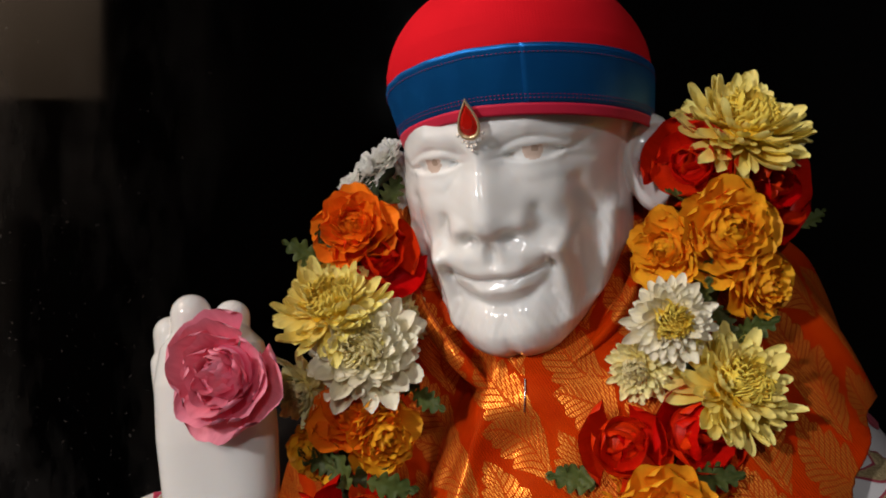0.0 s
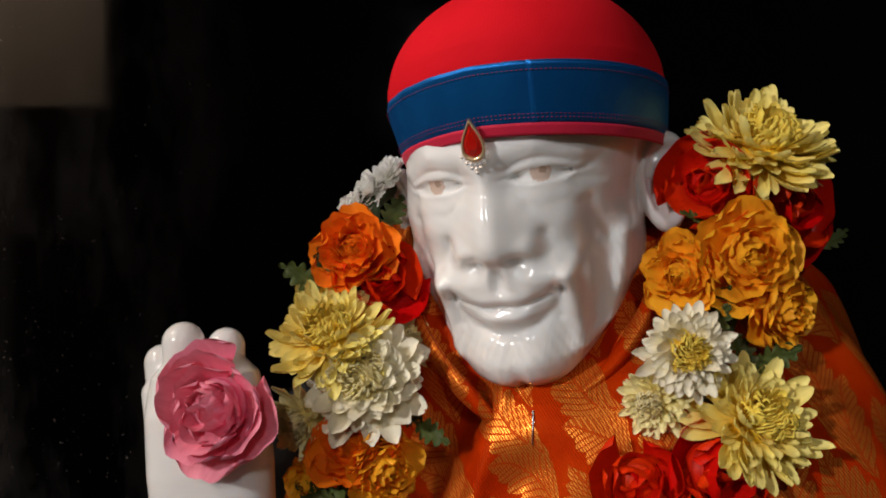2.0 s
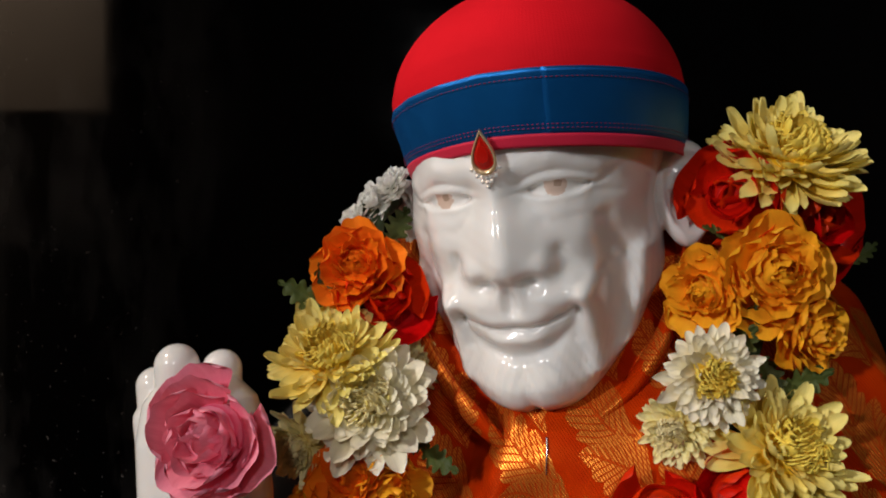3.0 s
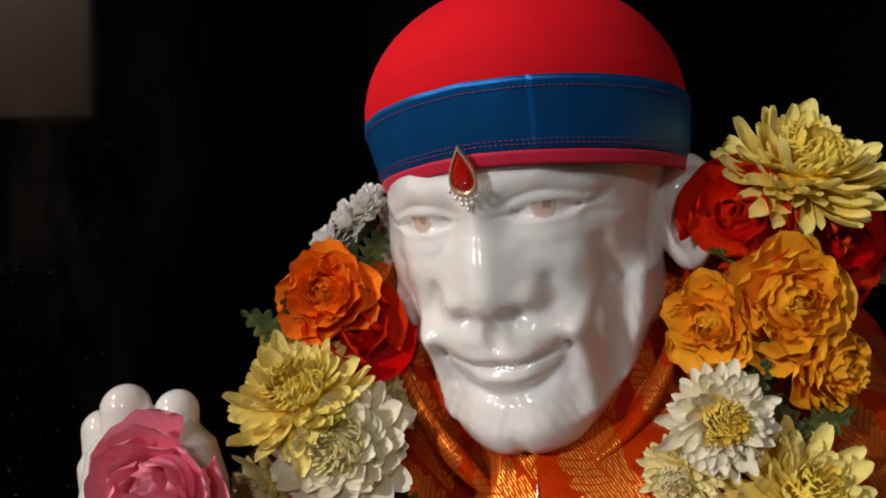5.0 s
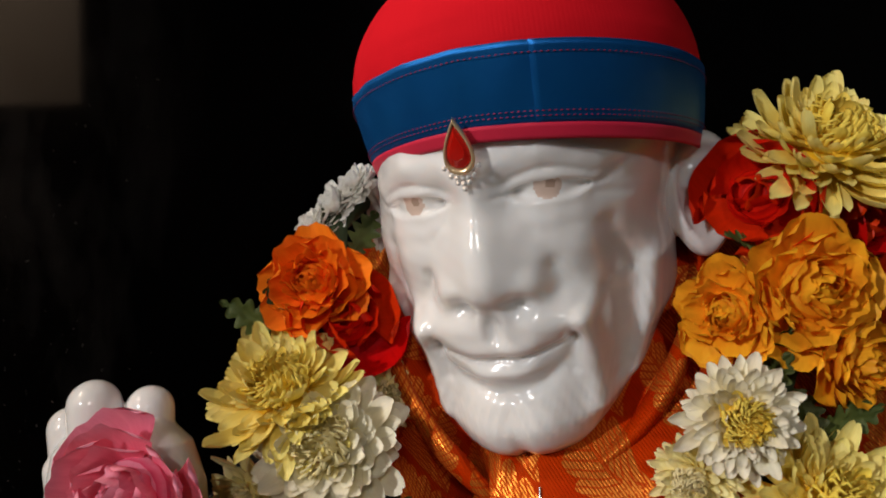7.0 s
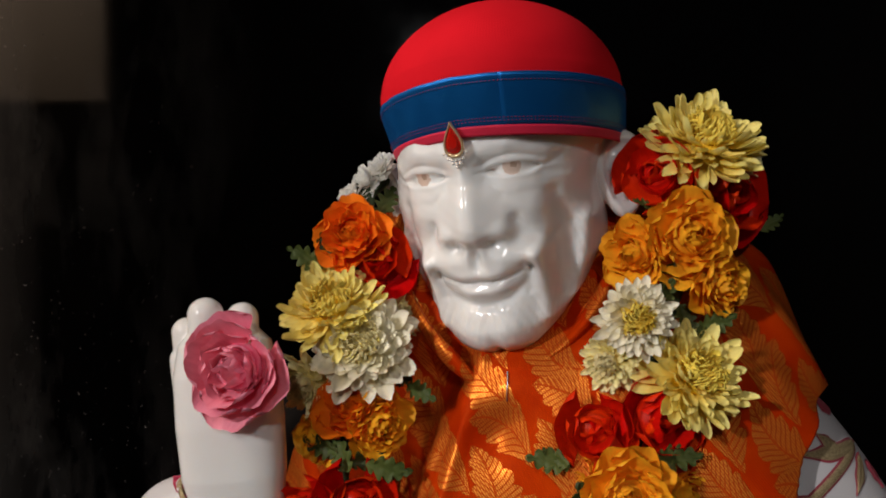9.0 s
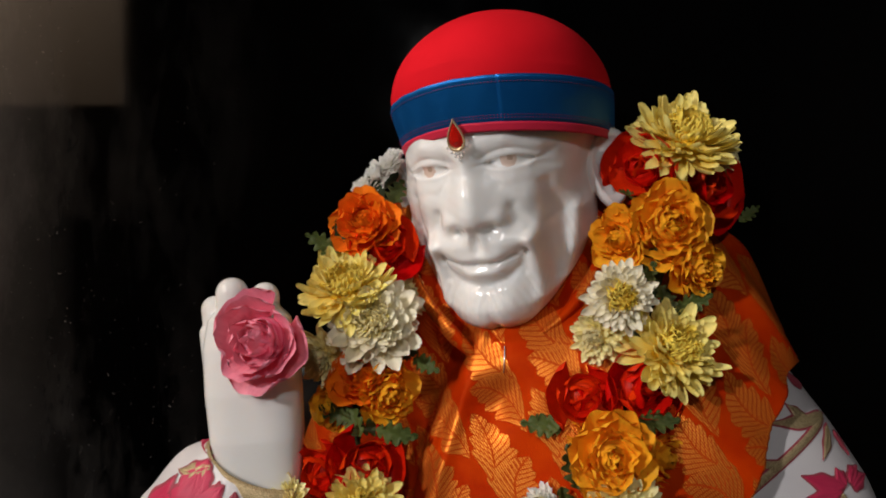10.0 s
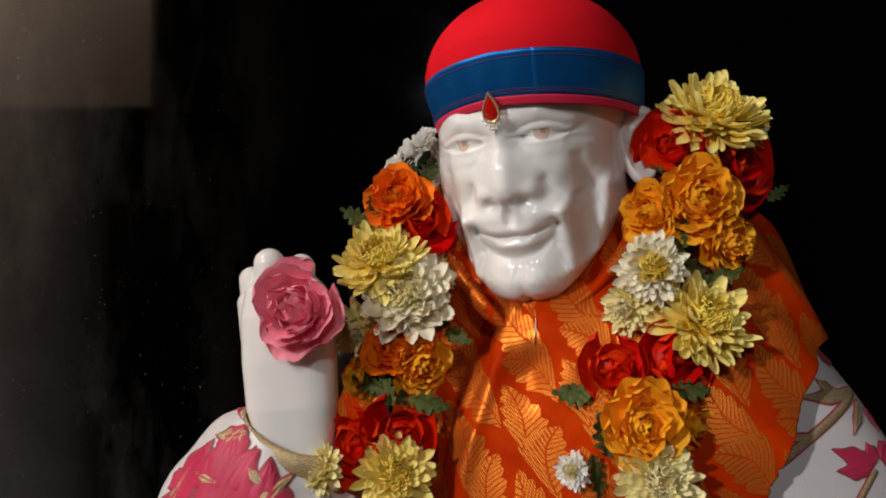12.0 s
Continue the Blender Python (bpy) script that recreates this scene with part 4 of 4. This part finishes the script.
# strand over the left shoulder
mum((0.166, 0.385, 1.268), 0.0390, M_MUM_Y, M_FLORET, (0.1, -1, 0.95), 6, "soft yellow chrysanthemum")
mum((0.199, 0.405, 1.262), 0.0200, M_MUM_P, M_FLORET_W, (0.9, -0.8, 0.2), 43, "pale cream-yellow chrysanthemum")
rose((0.135, 0.385, 1.249), 0.0268, M_RED, (-0.6, -1, 0.2), 1, "deep red rose with velvet petals", 11, 58, 0.85, 0.02, 0.04)
rose((0.187, 0.392, 1.236), 0.0320, M_RED, (0.5, -1, 0.0), 2, "deep red rose with velvet petals", 11, 58, 0.85, 0.02, 0.04)
rose((0.151, 0.362, 1.211), 0.0282, M_AMBER, (0.0, -1, 0.1), 3, "amber-orange rose with many ruffled petals", 34, 70, 0.50, 0.040, 0.09)
rose((0.117, 0.372, 1.200), 0.0213, M_AMBER, (-0.7, -1, 0.0), 4, "amber-orange rose with many ruffled petals", 34, 70, 0.50, 0.040, 0.09)
rose((0.172, 0.368, 1.180), 0.0213, M_AMBER, (0.5, -1, -0.2), 5, "amber-orange rose with many ruffled petals", 34, 70, 0.50, 0.040, 0.09)
mum((0.115, 0.352, 1.164), 0.0240, M_MUM_W, M_FLORET, (-0.1, -1, 0.0), 7, "white chrysanthemum with a yellow centre")
mum((0.102, 0.365, 1.137), 0.0190, M_MUM_P, M_FLORET_W, (-0.7, -1, -0.1), 8, "pale cream-yellow chrysanthemum")
mum((0.148, 0.352, 1.131), 0.0340, M_MUM_Y, M_FLORET, (0.3, -1, 0.6), 9, "soft yellow chrysanthemum")
rose((0.092, 0.355, 1.101), 0.0256, M_RED, (-0.2, -1, 0.1), 10, "deep red rose with velvet petals", 11, 58, 0.85, 0.02, 0.04)
rose((0.130, 0.350, 1.107), 0.0293, M_RED, (0.2, -1, 0.1), 11, "deep red rose with velvet petals", 11, 58, 0.85, 0.02, 0.04)
rose((0.103, 0.322, 1.072), 0.0275, M_AMBER, (-0.05, -1, 0.15), 12, "amber-orange rose with many ruffled petals", 34, 70, 0.50, 0.040, 0.09)
rose((0.141, 0.345, 1.065), 0.0202, M_AMBER, (0.7, -1, 0.0), 13, "amber-orange rose with many ruffled petals", 34, 70, 0.50, 0.040, 0.09)
rose((0.084, 0.360, 1.070), 0.0168, M_AMBER, (-0.7, -1, 0.2), 14, "amber-orange rose with many ruffled petals", 34, 70, 0.50, 0.040, 0.09)
mum((0.111, 0.322, 1.039), 0.0260, M_MUM_P, M_FLORET_W, (0.0, -1, 0.3), 15, "pale cream-yellow chrysanthemum")
mum((0.065, 0.350, 1.036), 0.0120, M_MUM_WW, M_FLORET_W, (-0.5, -1, 0.1), 16, "small white chrysanthemum")
# strand over the right shoulder
mum((-0.036, 0.432, 1.258), 0.0140, M_MUM_WW, M_MUM_WW, (-0.8, -0.7, 0.7), 17, "small white chrysanthemum", 0.2)
mum((-0.046, 0.432, 1.248), 0.0140, M_MUM_WW, M_MUM_WW, (-0.9, -0.7, 0.6), 41, "small white chrysanthemum", 0.2)
mum((-0.056, 0.430, 1.238), 0.0130, M_MUM_WW, M_MUM_WW, (-0.9, -0.7, 0.5), 42, "small white chrysanthemum", 0.2)
rose((-0.052, 0.402, 1.215), 0.0246, M_ORANGE, (-0.1, -1, 0.25), 18, "bright orange rose with ruffled petals", 34, 70, 0.50, 0.040, 0.09)
rose((-0.037, 0.408, 1.198), 0.0281, M_RED, (0.2, -1, 0.3), 19, "deep red rose with velvet petals", 11, 58, 0.85, 0.02, 0.04)
rose((-0.024, 0.425, 1.183), 0.0244, M_RED, (0.4, -1, 0.1), 20, "deep red rose with velvet petals", 11, 58, 0.85, 0.02, 0.04)
mum((-0.063, 0.392, 1.167), 0.0350, M_MUM_Y, M_FLORET, (-0.1, -1, 1.0), 21, "soft yellow chrysanthemum")
mum((-0.044, 0.388, 1.146), 0.0360, M_MUM_W, M_FLORET_W, (-0.15, -1, 0.3), 22, "white chrysanthemum with a yellow centre", 0.165)
mum((-0.081, 0.402, 1.119), 0.0220, M_MUM_P, M_FLORET_W, (-0.5, -1, -0.2), 23, "pale cream-yellow chrysanthemum")
mum((-0.023, 0.415, 1.160), 0.0180, M_MUM_P, M_FLORET_W, (0.5, -1, 0.3), 24, "pale cream-yellow chrysanthemum")
rose((-0.052, 0.385, 1.109), 0.0246, M_ORANGE, (-0.1, -1, 0.35), 25, "bright orange rose with ruffled petals", 34, 70, 0.50, 0.040, 0.09)
rose((-0.032, 0.385, 1.095), 0.0224, M_AMBER, (0.4, -1, -0.2), 26, "amber-orange rose with many ruffled petals", 34, 70, 0.50, 0.040, 0.09)
rose((-0.076, 0.398, 1.085), 0.0190, M_AMBER, (-0.5, -1, -0.1), 27, "amber-orange rose with many ruffled petals", 34, 70, 0.50, 0.040, 0.09)
rose((-0.079, 0.375, 1.046), 0.0293, M_RED, (-0.2, -1, 0.2), 28, "deep red rose with velvet petals", 11, 58, 0.85, 0.02, 0.04)
rose((-0.045, 0.378, 1.051), 0.0293, M_RED, (0.35, -1, 0.2), 29, "deep red rose with velvet petals", 11, 58, 0.85, 0.02, 0.04)
mum((-0.048, 0.365, 1.028), 0.0280, M_MUM_Y, M_FLORET, (0.1, -1, 0.45), 30, "soft yellow chrysanthemum")
mum((-0.102, 0.370, 1.028), 0.0220, M_MUM_P, M_FLORET_W, (-0.6, -1, 0.3), 31, "pale cream-yellow chrysanthemum")
leaf((0.225, 0.430, 1.217), 0.0110, 40)
leaf((0.131, 0.385, 1.228), 0.0110, 170)
leaf((0.137, 0.372, 1.184), 0.0130, 60)
leaf((0.148, 0.372, 1.164), 0.0130, -60)
leaf((0.157, 0.370, 1.149), 0.0140, 20)
leaf((0.122, 0.355, 1.080), 0.0130, 0)
leaf((0.072, 0.360, 1.082), 0.0130, 160)
leaf((-0.033, 0.430, 1.232), 0.0160, 70)
leaf((-0.045, 0.430, 1.233), 0.0140, 120)
leaf((-0.078, 0.410, 1.196), 0.0160, 150)
leaf((-0.069, 0.410, 1.200), 0.0130, 100)
leaf((-0.011, 0.390, 1.117), 0.0140, -20)
leaf((-0.020, 0.395, 1.121), 0.0110, 10)
leaf((-0.059, 0.395, 1.077), 0.0150, 150)
leaf((-0.045, 0.390, 1.073), 0.0140, 20)
leaf((-0.029, 0.385, 1.069), 0.0130, -10)
leaf((0.071, 0.360, 1.081), 0.0160, 170)
leaf((0.086, 0.350, 1.054), 0.0170, 100)
leaf((0.078, 0.345, 1.039), 0.0160, -80)
leaf((0.131, 0.345, 1.087), 0.0160, 0)
leaf((0.163, 0.372, 1.157), 0.0150, 20)
leaf((0.135, 0.372, 1.173), 0.0130, 60)
leaf((-0.056, 0.385, 1.077), 0.0180, 120)
leaf((-0.032, 0.380, 1.072), 0.0170, -15)
leaf((-0.067, 0.390, 1.081), 0.0170, 170)
leaf((0.153, 0.385, 1.182), 0.0130, 10)
leaf((0.110, 0.372, 1.125), 0.0120, 200)
leaf((0.150, 0.390, 1.230), 0.0110, 30)

curve_ob("cord", [(0.16, 0.45, 1.28), (0.175, 0.41, 1.23), (0.15, 0.385, 1.19), (0.135, 0.378, 1.15), (0.125, 0.372, 1.11), (0.115, 0.355, 1.07), (0.105, 0.345, 1.03), (0.09, 0.35, 0.98)], 0.006, M_CORD, garland, "green garland cord")
curve_ob("cord", [(-0.03, 0.47, 1.26), (-0.045, 0.43, 1.24), (-0.045, 0.418, 1.2), (-0.055, 0.41, 1.16), (-0.05, 0.405, 1.11), (-0.06, 0.40, 1.06), (-0.05, 0.385, 1.02), (-0.03, 0.375, 0.97)], 0.006, M_CORD, garland, "green garland cord")

pink = tagged(new("rose"), "open pink rose tucked into the marble hand", "rose")
rose((-0.1125, 0.346, 1.1385), 0.0330, M_PINK, (-0.22, -1, 0.15), 77, "", 24, 60, 0.66, 0.030, 0.12, pink, "bloom")

# safety pin that holds the scarf's crossing
pin = tagged(new("safety_pin"), "thin silver safety pin on the orange scarf", "safety pin")
hit = [(0.0448, 0.3822, 1.1290), (0.0446, 0.3794, 1.1236), (0.0441, 0.3779, 1.1180), (0.0440, 0.3780, 1.1119)]
curve_ob("pin_wire", hit, 0.0005, M_STEEL, pin)
